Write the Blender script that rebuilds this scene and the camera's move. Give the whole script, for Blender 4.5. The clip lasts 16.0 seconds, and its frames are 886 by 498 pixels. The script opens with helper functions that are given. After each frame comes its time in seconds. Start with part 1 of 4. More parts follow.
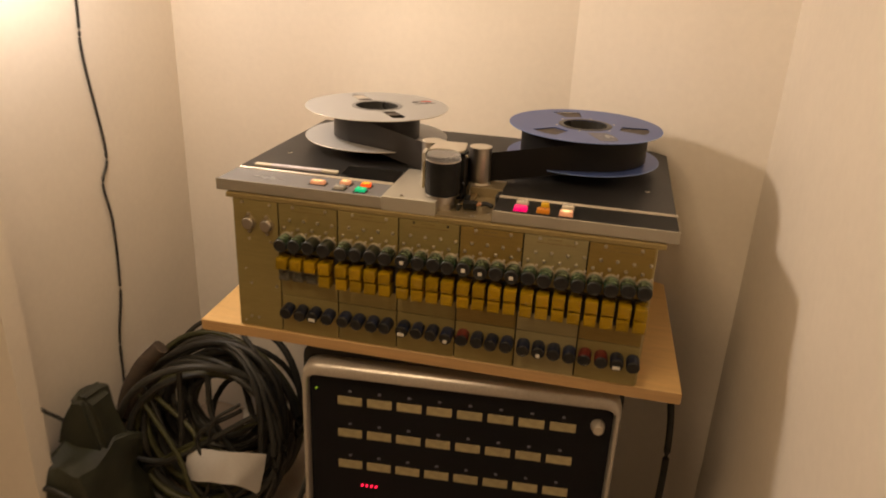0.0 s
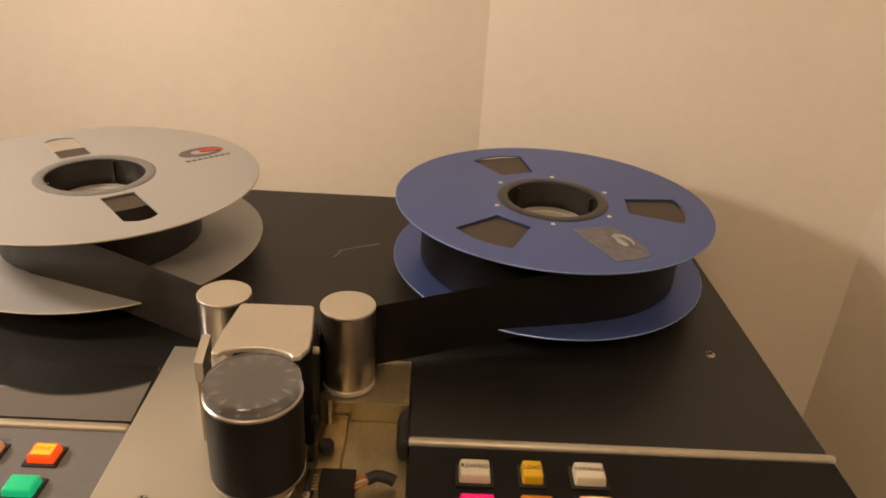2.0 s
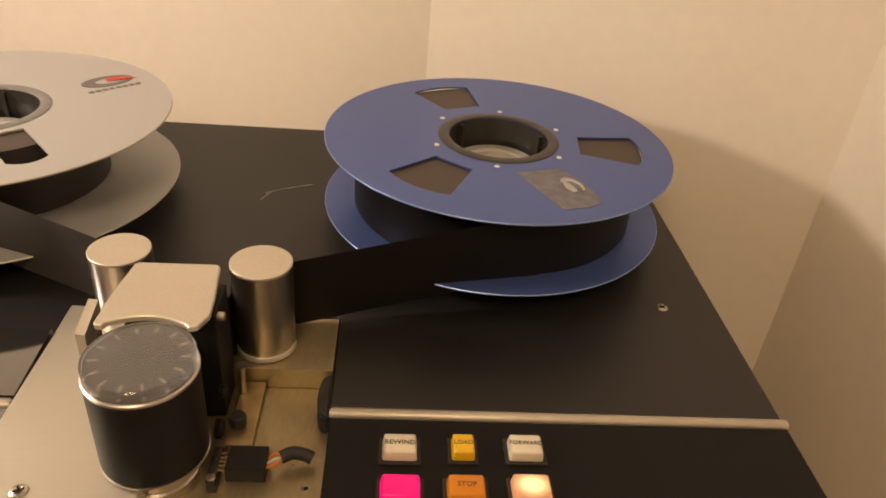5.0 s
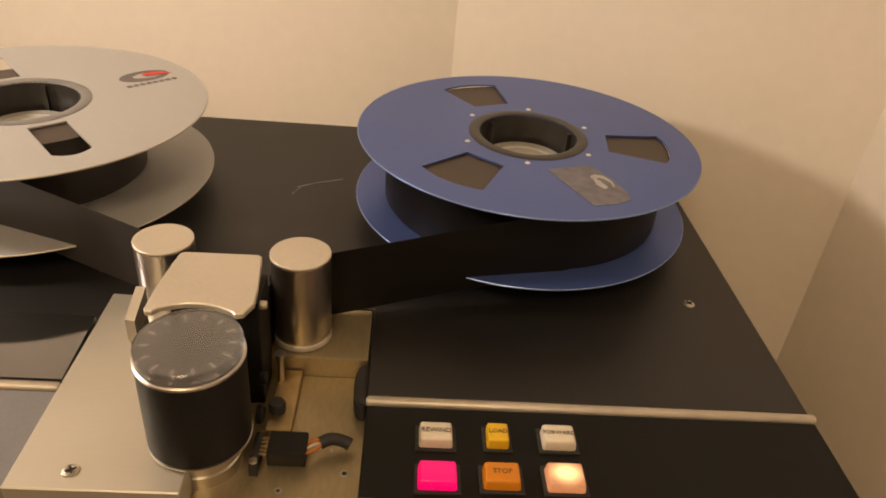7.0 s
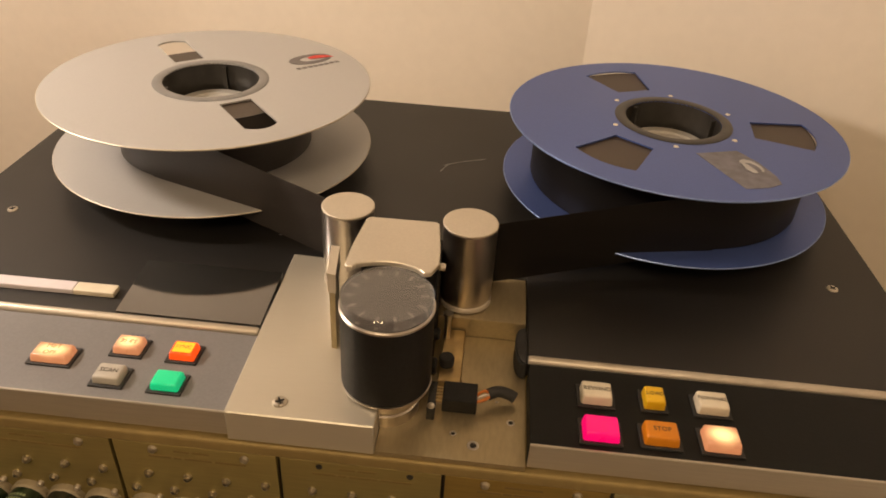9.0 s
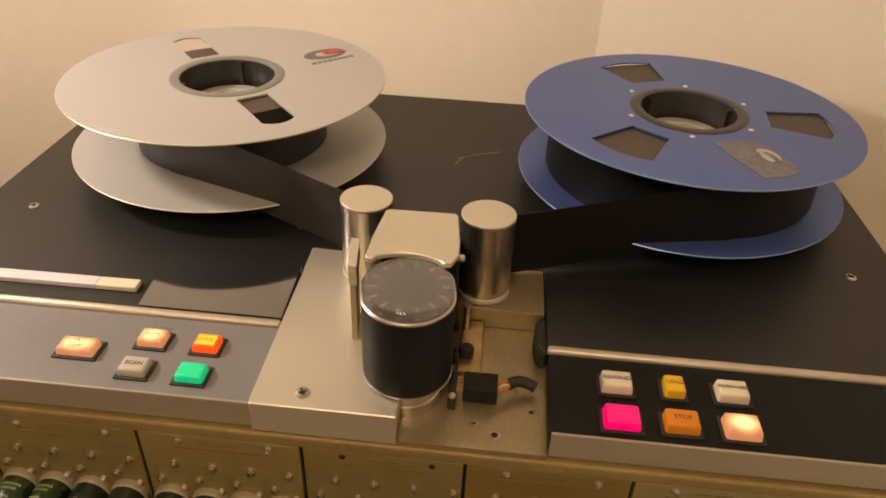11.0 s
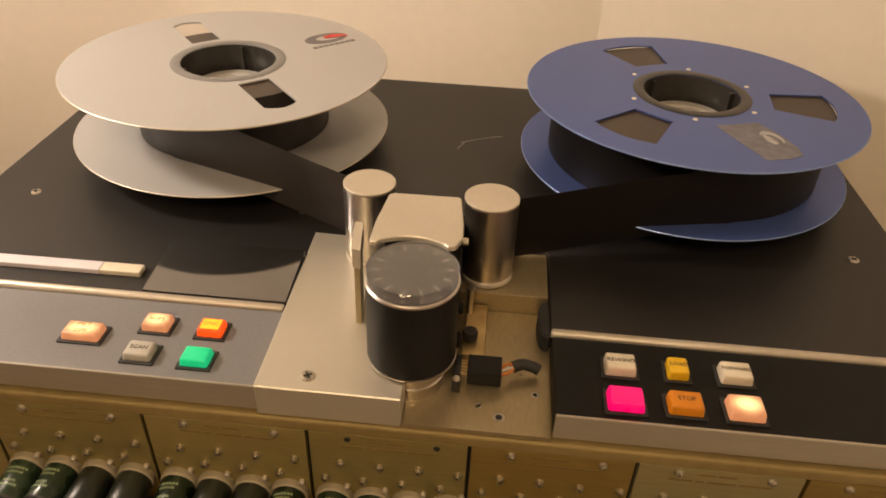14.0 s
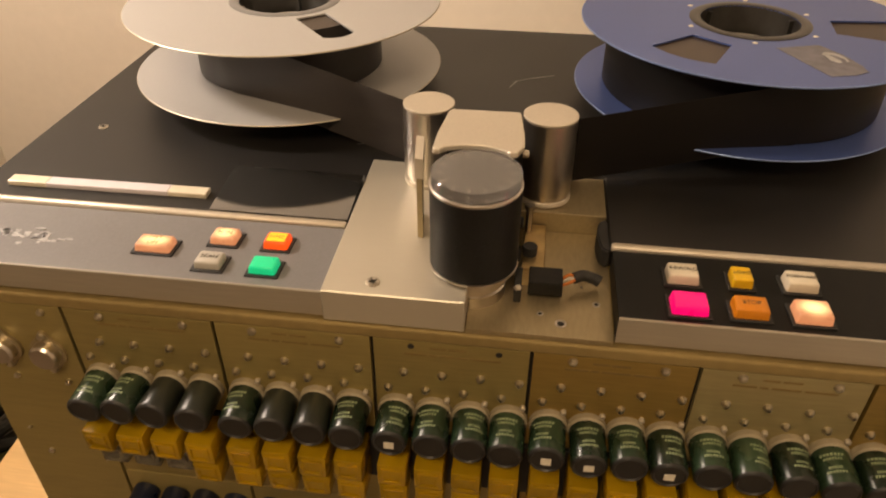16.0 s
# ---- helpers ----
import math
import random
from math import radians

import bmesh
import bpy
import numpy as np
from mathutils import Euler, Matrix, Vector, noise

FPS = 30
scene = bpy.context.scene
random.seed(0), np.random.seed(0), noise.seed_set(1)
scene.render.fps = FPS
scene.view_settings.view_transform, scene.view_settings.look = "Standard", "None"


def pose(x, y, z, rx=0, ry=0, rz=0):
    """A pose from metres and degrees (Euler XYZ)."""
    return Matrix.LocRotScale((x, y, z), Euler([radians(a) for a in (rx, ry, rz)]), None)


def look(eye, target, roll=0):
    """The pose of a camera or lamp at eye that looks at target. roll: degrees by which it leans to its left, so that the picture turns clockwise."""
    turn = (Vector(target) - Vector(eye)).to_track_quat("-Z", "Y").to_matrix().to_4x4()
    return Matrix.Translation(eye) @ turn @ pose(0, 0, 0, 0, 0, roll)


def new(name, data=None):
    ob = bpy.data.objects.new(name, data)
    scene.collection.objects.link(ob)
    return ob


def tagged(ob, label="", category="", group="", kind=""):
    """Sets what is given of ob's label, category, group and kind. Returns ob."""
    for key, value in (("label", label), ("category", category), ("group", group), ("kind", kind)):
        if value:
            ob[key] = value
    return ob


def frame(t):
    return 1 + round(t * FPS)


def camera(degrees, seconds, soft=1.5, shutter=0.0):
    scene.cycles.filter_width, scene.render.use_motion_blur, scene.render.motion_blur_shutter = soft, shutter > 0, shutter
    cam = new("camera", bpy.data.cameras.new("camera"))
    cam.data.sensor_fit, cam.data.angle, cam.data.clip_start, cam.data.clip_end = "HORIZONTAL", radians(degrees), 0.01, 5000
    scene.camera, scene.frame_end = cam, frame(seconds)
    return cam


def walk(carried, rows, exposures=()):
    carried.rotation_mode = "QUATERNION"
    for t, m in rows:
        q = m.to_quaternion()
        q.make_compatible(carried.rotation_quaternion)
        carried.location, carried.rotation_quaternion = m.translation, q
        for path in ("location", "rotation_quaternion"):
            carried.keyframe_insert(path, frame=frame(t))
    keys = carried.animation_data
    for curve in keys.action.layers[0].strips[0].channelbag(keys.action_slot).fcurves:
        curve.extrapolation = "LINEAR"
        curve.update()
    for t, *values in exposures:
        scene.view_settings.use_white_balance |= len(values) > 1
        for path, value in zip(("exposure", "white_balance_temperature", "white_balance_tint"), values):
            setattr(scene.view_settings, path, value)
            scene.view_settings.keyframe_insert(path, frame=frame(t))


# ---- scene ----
cam = camera(62.5, 16.0, soft=1.8, shutter=0.2)
PATH = [
    (0, (0.2450, -1.0350, 1.3150), (-0.1570, 0.7700, 0.5530), 2.60),
    (0.1, (0.2075, -0.9790, 1.3153), (-0.1425, 0.8463, 0.5790), 3.45),
    (0.2, (0.1810, -0.9190, 1.2885), (-0.1390, 0.9405, 0.6280), 4.00),
    (0.3, (0.1505, -0.8400, 1.3007), (-0.0955, 1.0288, 0.6350), 5.75),
    (0.4, (0.1300, -0.7750, 1.2930), (-0.0160, 1.1010, 0.6140), 5.60),
    (0.5, (0.1120, -0.7150, 1.2820), (0.0640, 1.1400, 0.5370), 6.30),
    (0.6, (0.1065, -0.6625, 1.2770), (0.0955, 1.1635, 0.4620), 6.25),
    (0.7, (0.1010, -0.6200, 1.2810), (0.1050, 1.1820, 0.4130), 6.10),
    (0.8, (0.0957, -0.5807, 1.2800), (0.1167, 1.2147, 0.3940), 6.60),
    (0.9, (0.1013, -0.5403, 1.2830), (0.1063, 1.2643, 0.4180), 5.40),
    (1, (0.1070, -0.5060, 1.2810), (0.0670, 1.3220, 0.4700), 3.40),
    (1.5, (0.0980, -0.3670, 1.2690), (0.1380, 1.4390, 0.4110), 2.70),
    (2, (0.0910, -0.2890, 1.2690), (0.1420, 1.5020, 0.3790), 3.60),
    (2.5, (0.1010, -0.2460, 1.2660), (0.2420, 1.5150, 0.3270), 4.30),
    (3, (0.1140, -0.2350, 1.2640), (0.2820, 1.5170, 0.3140), 3.70),
    (3.5, (0.1150, -0.2380, 1.2600), (0.2790, 1.5160, 0.3130), 3.90),
    (4, (0.1170, -0.2370, 1.2570), (0.2750, 1.4760, 0.2370), 4.70),
    (6.3, (0.1130, -0.2330, 1.2660), (0.2640, 1.4470, 0.1920), 5.40),
    (6.5, (0.1100, -0.2380, 1.2640), (0.2630, 1.4510, 0.2040), 5.40),
    (7, (0.1010, -0.2440, 1.2620), (0.2240, 1.4410, 0.1920), 5.40),
    (7.5, (0.0870, -0.2560, 1.2610), (0.1350, 1.4310, 0.1880), 4.70),
    (8, (0.0700, -0.2700, 1.2650), (0.0320, 1.4130, 0.1860), 4.20),
    (8.5, (0.0550, -0.2800, 1.2660), (-0.0230, 1.3930, 0.1730), 3.90),
    (9, (0.0480, -0.2840, 1.2690), (-0.0470, 1.3770, 0.1600), 3.60),
    (9.5, (0.0430, -0.2890, 1.2680), (-0.0670, 1.3670, 0.1530), 3.40),
    (12, (0.0420, -0.2880, 1.2680), (-0.0740, 1.3560, 0.1350), 2.40),
    (12.5, (0.0420, -0.2880, 1.2690), (-0.0710, 1.3500, 0.1270), 2.50),
    (13, (0.0410, -0.2890, 1.2670), (-0.0730, 1.3480, 0.1240), 2.50),
    (13.5, (0.0400, -0.2900, 1.2670), (-0.0740, 1.3460, 0.1210), 2.50),
    (14, (0.0400, -0.2900, 1.2660), (-0.0760, 1.3430, 0.1170), 2.40),
    (14.5, (0.0370, -0.2910, 1.2670), (-0.0880, 1.3380, 0.1140), 2.20),
    (15, (0.0370, -0.2920, 1.2680), (-0.0960, 1.3380, 0.1160), 1.90),
    (15.5, (0.0380, -0.2930, 1.2620), (-0.1060, 1.3310, 0.1050), 1.40),
    (16, (0.0290, -0.3250, 1.2280), (-0.1840, 1.2830, 0.0580), 0.20),
]
walk(cam, [(t, look(eye, target, roll)) for t, eye, target, roll in PATH],
     [(0, 0.18), (0.5, -0.07), (1.0, 0.1), (1.5, -0.08), (2, -0.06), (2.5, 0.12), (3.5, 0.25), (4, 0.26), (6.5, 0.2), (8, 0.1), (9.5, 0.15), (14, 0.2), (15.3, 0.22), (16, 0.27)])

# ---- world and lights ----
world = bpy.data.worlds.new("world")
scene.world = world
world.use_nodes = True
world.node_tree.nodes["Background"].inputs[0].default_value = (1.0, 0.75, 0.5, 1)
world.node_tree.nodes["Background"].inputs[1].default_value = 0.02


def lamp(name, kind, m, energy, colour, **more):
    data = bpy.data.lights.new(name, kind)
    data.energy, data.color = energy, colour
    if kind == "SPOT":
        data.spot_size, data.spot_blend, data.shadow_soft_size = radians(more["cone"]), more["blend"], more["radius"]
    elif kind == "POINT":
        data.shadow_soft_size = more["radius"]
    else:
        data.shape, data.size, data.size_y = "RECTANGLE", more["size"][0], more["size"][1]
    ob = new(name, data)
    ob.matrix_world = m
    return ob


# wall lamp high on the side wall of the alcove, and the ceiling light of the room
lamp("wall_lamp_light", "POINT", pose(-0.68, 0.14, 1.38), 5.0, (1.0, 0.85, 0.75), radius=0.05)
lamp("wall_lamp_beam", "SPOT", look((-0.68, 0.14, 1.38), (0.45, 0.08, 0.98)), 11.0, (1.0, 0.80, 0.62), cone=130, blend=0.8, radius=0.05)
lamp("room_light", "AREA", look((-0.25, -0.95, 2.24), (-0.5, 0.1, 0.4)), 16.5, (1.0, 0.71, 0.43), size=(0.6, 0.6))


# ---- materials ----
def material(name, base, rough=0.5, metal=0.0, vary=0.12, scale=8.0, bump=0.05, grain=120.0, stretch=(1, 1, 1), rough_vary=0.1,
             second=None, random=0.0, spec=0.5, coat=0.0, transmission=0.0, emit=None, emit_strength=0.0, alpha=1.0, stain=0.5):
    m = bpy.data.materials.new(name)
    m.use_nodes = True
    n, l = m.node_tree.nodes, m.node_tree.links
    b = n["Principled BSDF"]
    tc = n.new("ShaderNodeTexCoord")
    mp = n.new("ShaderNodeMapping")
    mp.inputs["Scale"].default_value = stretch
    l.new(tc.outputs["Object"], mp.inputs["Vector"])
    big = n.new("ShaderNodeTexNoise")
    big.inputs["Scale"].default_value, big.inputs["Detail"].default_value = scale, 5
    l.new(mp.outputs[0], big.inputs["Vector"])
    fine = n.new("ShaderNodeTexNoise")
    fine.inputs["Scale"].default_value, fine.inputs["Detail"].default_value = grain, 3
    l.new(mp.outputs[0], fine.inputs["Vector"])
    mix = n.new("ShaderNodeMix")
    mix.data_type = "FLOAT"
    mix.inputs[0].default_value = stain
    l.new(fine.outputs["Fac"], mix.inputs[2])
    l.new(big.outputs["Fac"], mix.inputs[3])
    ramp = n.new("ShaderNodeValToRGB")
    dark = second or tuple(c * (1 - vary) for c in base)
    light = base if second else tuple(min(1, c * (1 + vary)) for c in base)
    ramp.color_ramp.elements[0].position, ramp.color_ramp.elements[1].position = 0.33, 0.67
    ramp.color_ramp.elements[0].color, ramp.color_ramp.elements[1].color = (*dark, 1), (*light, 1)
    l.new(mix.outputs[0], ramp.inputs[0])
    out = ramp.outputs[0]
    if random:
        info = n.new("ShaderNodeObjectInfo")
        hsv = n.new("ShaderNodeHueSaturation")
        rng = n.new("ShaderNodeMapRange")
        rng.inputs[3].default_value, rng.inputs[4].default_value = 1 - random, 1 + random
        l.new(info.outputs["Random"], rng.inputs[0])
        l.new(rng.outputs[0], hsv.inputs["Value"])
        l.new(out, hsv.inputs["Color"])
        out = hsv.outputs[0]
    l.new(out, b.inputs["Base Color"])
    b.inputs["Metallic"].default_value = metal
    rr = n.new("ShaderNodeMapRange")
    rr.inputs[3].default_value, rr.inputs[4].default_value = max(0.02, rough - rough_vary), min(1, rough + rough_vary)
    l.new(big.outputs["Fac"], rr.inputs[0])
    l.new(rr.outputs[0], b.inputs["Roughness"])
    if bump:
        bp = n.new("ShaderNodeBump")
        bp.inputs["Strength"].default_value, bp.inputs["Distance"].default_value = bump, 0.002
        l.new(fine.outputs["Fac"], bp.inputs["Height"])
        l.new(bp.outputs[0], b.inputs["Normal"])
    b.inputs["Specular IOR Level"].default_value = spec
    b.inputs["Coat Weight"].default_value = coat
    b.inputs["Transmission Weight"].default_value = transmission
    if emit:
        b.inputs["Emission Color"].default_value = (*emit, 1)
        b.inputs["Emission Strength"].default_value = emit_strength
    return m



def lit_cap(name, base, middle, edge, strength, reach=0.62):
    """A translucent button cap with a small bulb under its middle."""
    m = material(name, base, 0.3, vary=0.03, scale=90, emit=middle, emit_strength=strength)
    n, l = m.node_tree.nodes, m.node_tree.links
    tc, mid, dist, ramp = n.new("ShaderNodeTexCoord"), n.new("ShaderNodeVectorMath"), n.new("ShaderNodeVectorMath"), n.new("ShaderNodeValToRGB")
    mid.operation, dist.operation = "MULTIPLY_ADD", "LENGTH"
    mid.inputs[1].default_value, mid.inputs[2].default_value = (1 / reach, 1 / reach, 0.55), (-0.5 / reach, -0.5 / reach, -0.55)
    l.new(tc.outputs["Generated"], mid.inputs[0])
    l.new(mid.outputs["Vector"], dist.inputs[0])
    l.new(dist.outputs["Value"], ramp.inputs[0])
    ramp.color_ramp.interpolation = "EASE"
    ramp.color_ramp.elements[0].position, ramp.color_ramp.elements[1].position = 0.12, 0.95
    ramp.color_ramp.elements[0].color, ramp.color_ramp.elements[1].color = (*middle, 1), (*edge, 1)
    l.new(ramp.outputs[0], n["Principled BSDF"].inputs["Emission Color"])
    return m


M = dict(
    paint=material("wall_paint", (0.80, 0.735, 0.64), 0.75, vary=0.045, scale=3.0, grain=70, bump=0.16, stain=0.7),
    ceiling=material("ceiling_paint", (0.75, 0.72, 0.66), 0.85, vary=0.03, scale=2),
    trim=material("gloss_trim_paint", (0.78, 0.73, 0.64), 0.4, vary=0.03, scale=4),
    floor=material("carpet", (0.36, 0.29, 0.22), 0.95, vary=0.25, scale=14, grain=400, bump=0.6),
    deck=material("black_deck_enamel", (0.0075, 0.0068, 0.0062), 0.47, spec=0.60, vary=0.22, scale=9, grain=500, bump=0.06, rough_vary=0.07, stain=0.6),
    # left strip: reflection of the lit wall is put into this base grey
    sheenstrip=material("dark_grey_strip_plastic", (0.165, 0.163, 0.170), 0.45, spec=0.5, vary=0.10, scale=14, grain=600, bump=0.04),
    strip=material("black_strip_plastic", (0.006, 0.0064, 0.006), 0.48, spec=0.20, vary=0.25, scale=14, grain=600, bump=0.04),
    glossblack=material("polished_black_plastic", (0.010, 0.010, 0.010), 0.06, spec=1.0, coat=0.7, vary=0.2, bump=0.0, rough_vary=0.03),
    dial=material("smoked_dial_face", (0.060, 0.055, 0.050), 0.45, vary=0.1, scale=60),
    dialmark=material("dial_mark_paint", (0.22, 0.20, 0.18), 0.5),
    black=material("black_anodised", (0.011, 0.011, 0.011), 0.5, spec=0.22, vary=0.3, scale=40, grain=500, bump=0.04),
    rubber=material("black_rubber", (0.018, 0.018, 0.018), 0.6, vary=0.4, scale=30, bump=0.1),
    alu=material("brushed_aluminium", (0.56, 0.53, 0.45), 0.44, 0.65, vary=0.04, scale=5, grain=420, stretch=(0.15, 5, 5), bump=0.03, stain=0.6),
    tarnish=material("tarnished_metal", (0.35, 0.29, 0.175), 0.42, 0.7, vary=0.12, scale=18, grain=420, stretch=(1, 0.3, 1), bump=0.03),
    satin=material("satin_aluminium", (0.58, 0.53, 0.445), 0.45, 0.6, vary=0.06, scale=20, grain=700, bump=0.05),
    steel=material("turned_steel", (0.56, 0.52, 0.47), 0.30, 1.0, vary=0.03, scale=30, grain=240, bump=0.015, rough_vary=0.04),
    trimalu=material("front_trim_aluminium", (0.42, 0.385, 0.32), 0.46, 0.6, vary=0.08, scale=10, grain=320, stretch=(0.12, 4, 4), bump=0.04),
    rail=material("rail_aluminium", (0.52, 0.47, 0.39), 0.48, 0.6, vary=0.08, scale=30, bump=0.02),
    gold=material("gold_chromate_panel", (0.31, 0.25, 0.095), 0.44, 0.5, vary=0.12, scale=12, grain=220, stretch=(0.2, 3, 3), bump=0.05, random=0.12),
    goldpale=material("pale_chromate_panel", (0.34, 0.29, 0.145), 0.44, 0.5, vary=0.12, scale=12, grain=220, stretch=(0.2, 3, 3), bump=0.05, random=0.08),
    goldorange=material("orange_chromate_panel", (0.31, 0.215, 0.06), 0.44, 0.5, vary=0.12, scale=12, grain=220, stretch=(0.2, 3, 3), bump=0.05, random=0.08),
    goldbody=material("gold_chromate_case", (0.40, 0.33, 0.15), 0.48, 0.5, vary=0.12, scale=8, grain=200, bump=0.05),
    lip=material("bronze_lip", (0.34, 0.26, 0.11), 0.46, 0.5, vary=0.12, scale=10, bump=0.05),
    screw=material("screw_steel", (0.62, 0.58, 0.5), 0.3, 1.0, vary=0.15, scale=200, bump=0.05),
    slot=material("screw_slot_dark", (0.02, 0.018, 0.015), 0.6),
    hole=material("drilled_hole_dark", (0.012, 0.010, 0.008), 0.7),
    can=material("green_black_capacitor_sleeve", (0.017, 0.034, 0.017), 0.28, vary=0.3, scale=60, bump=0.03, random=0.55),
    canend=material("black_capacitor_end", (0.010, 0.010, 0.010), 0.45, vary=0.3, scale=80),
    bluecan=material("dark_blue_capacitor_sleeve", (0.008, 0.013, 0.034), 0.3, vary=0.3, scale=60, bump=0.03, random=0.3),
    redcan=material("dark_red_capacitor_sleeve", (0.10, 0.012, 0.010), 0.35, vary=0.3, scale=60, bump=0.03),
    canprint=material("pale_green_print", (0.26, 0.33, 0.20), 0.5, vary=0.3, scale=300),
    canbase=material("grey_socket", (0.30, 0.26, 0.18), 0.45, vary=0.2, scale=60),
    amber=material("amber_relay_cover", (0.70, 0.45, 0.010), 0.06, vary=0.06, scale=90, bump=0.0, transmission=0.60, random=0.16),
    clear=material("smoked_clear_relay_cover", (0.75, 0.70, 0.55), 0.10, vary=0.1, scale=90, bump=0.02, transmission=0.9),
    core=material("relay_core", (0.42, 0.31, 0.04), 0.4, 0.2, vary=0.4, scale=300),
    label=material("paper_label", (0.70, 0.66, 0.56), 0.7, vary=0.06, scale=80),
    ink=material("dark_ink", (0.05, 0.04, 0.03), 0.7),
    glowink=material("translucent_brown_ink", (0.22, 0.10, 0.04), 0.6, emit=(0.6, 0.22, 0.06), emit_strength=0.2),
    goldink=material("engraved_text", (0.235, 0.165, 0.06), 0.55, 0.35),
    spindle=material("machined_spindle_metal", (0.46, 0.45, 0.42), 0.35, 0.3, vary=0.06, scale=40, grain=400, bump=0.02),
    # paler than the reel: the rim's highlight is put into this colour
    blueglint=material("bright_blue_turned_edge", (0.30, 0.42, 0.78), 0.38, 1.0, vary=0.05, scale=20, bump=0.0),
    white=material("matt_white_reel", (0.42, 0.42, 0.42), 0.42, 0.25, vary=0.03, scale=5, grain=500, bump=0.02),
    whiteedge=material("reel_grey_hub", (0.20, 0.20, 0.20), 0.4, 0.2, vary=0.1, scale=40),
    blue=material("blue_anodised_reel", (0.084, 0.134, 0.385), 0.35, 0.5, rough_vary=0.03, vary=0.06, scale=6, grain=500, bump=0.02),
    hub=material("black_hub_plastic", (0.030, 0.028, 0.025), 0.35, vary=0.2, scale=30),
    tape=material("tape_edge_brown", (0.055, 0.040, 0.030), 0.5, vary=0.3, scale=10, grain=900, bump=0.05),
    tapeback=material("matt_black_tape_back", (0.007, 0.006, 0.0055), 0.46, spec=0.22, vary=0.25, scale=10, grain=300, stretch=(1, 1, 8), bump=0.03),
    # lit copy of the tape: light from the left lamp put into the colour
    tapelit=material("dark_grey_tape_coating", (0.034, 0.030, 0.028), 0.42, spec=0.4, vary=0.2, scale=10, grain=300, stretch=(1, 1, 8), bump=0.03),
    sticker=material("grey_worn_sticker", (0.135, 0.135, 0.165), 0.45, vary=0.3, scale=60),
    stickerlight=material("pale_worn_sticker", (0.38, 0.38, 0.39), 0.5, vary=0.2, scale=60),
    red=material("red_print", (0.55, 0.04, 0.03), 0.5),
    darkprint=material("dark_print", (0.12, 0.11, 0.11), 0.5),
    ivory=material("ivory_button", (0.66, 0.60, 0.48), 0.35, vary=0.06, scale=60, bump=0.02),
    grey=material("grey_white_button", (0.42, 0.40, 0.36), 0.35, vary=0.06, scale=60, bump=0.02),
    yellow=material("yellow_button", (0.72, 0.44, 0.015), 0.32, vary=0.06, scale=60, bump=0.02),
    orange=material("orange_button", (0.50, 0.165, 0.006), 0.32, vary=0.06, scale=60, emit=(1.0, 0.30, 0.01), emit_strength=0.08),
    pinklit=material("lit_pink_button", (0.3, 0.001, 0.06), 0.3, vary=0.03, scale=90, emit=(1.0, 0.0, 0.13), emit_strength=0.75),
    warmlit=lit_cap("lit_warm_button", (0.34, 0.19, 0.11), (1.0, 0.66, 0.26), (0.25, 0.085, 0.035), 1.6, 0.58),
    redlit=material("lit_red_orange_button", (0.4, 0.03, 0.006), 0.3, vary=0.03, scale=90, emit=(1.0, 0.085, 0.005), emit_strength=0.8),
    ambercore=material("lit_amber_core", (0.4, 0.12, 0.01), 0.3, vary=0.03, scale=90, emit=(1.0, 0.42, 0.015), emit_strength=1.3),
    greenlit=material("lit_green_button", (0.01, 0.45, 0.20), 0.3, vary=0.03, scale=90, emit=(0.0, 0.42, 0.165), emit_strength=0.65),
    wood=material("birch_board", (0.60, 0.385, 0.15), 0.5, vary=0.12, scale=5, grain=30, stretch=(1, 14, 14), bump=0.05),
    woodedge=material("board_edge", (0.46, 0.28, 0.12), 0.6, vary=0.2, scale=10, grain=60, stretch=(0.3, 8, 30)),
    rimalu=material("case_rim_aluminium", (0.60, 0.56, 0.50), 0.36, 0.6, vary=0.12, scale=12, grain=200, bump=0.05),
    caseblack=material("black_case_skin", (0.016, 0.016, 0.015), 0.55, vary=0.3, scale=30, grain=400, bump=0.3),
    panelblack=material("black_rack_panel", (0.006, 0.006, 0.008), 0.5, spec=0.2, vary=0.4, scale=14, grain=300, bump=0.06),
    tag=material("ivory_label_strip", (0.36, 0.30, 0.16), 0.5, vary=0.15, scale=90, random=0.1),
    led=material("red_led", (0.6, 0.01, 0.02), 0.3, emit=(1.0, 0.01, 0.05), emit_strength=2.0),
    greenled=material("dim_green_led", (0.2, 0.35, 0.02), 0.3, emit=(0.35, 0.6, 0.02), emit_strength=0.3),
    cable=material("black_cable_jacket", (0.030, 0.029, 0.024), 0.45, vary=0.35, scale=20, bump=0.05, random=0.4),
    cableolive=material("faded_olive_cable_jacket", (0.055, 0.055, 0.020), 0.5, vary=0.35, scale=20, bump=0.05, random=0.3),
    cablebrown=material("braided_brown_sleeve", (0.07, 0.05, 0.035), 0.75, vary=0.4, scale=40, grain=500, bump=0.5),
    bag=material("black_nylon", (0.031, 0.033, 0.020), 0.5, vary=0.6, scale=16, grain=500, bump=0.4),
    paper=material("white_paper", (0.72, 0.70, 0.67), 0.8, vary=0.04, scale=12),
    glass=material("clear_acrylic", (1, 1, 1), 0.04, vary=0.0, bump=0.0, rough_vary=0.01, transmission=1.0),
    ribbon=material("lavender_paper_ribbon", (0.60, 0.56, 0.60), 0.7, vary=0.05, scale=30),
    darkcan=material("black_capacitor_sleeve", (0.014, 0.017, 0.012), 0.35, vary=0.3, scale=60, bump=0.03, random=0.3),
    wirer=material("orange_wire", (0.5, 0.16, 0.03), 0.5),
    wirew=material("pale_wire", (0.5, 0.45, 0.4), 0.5),
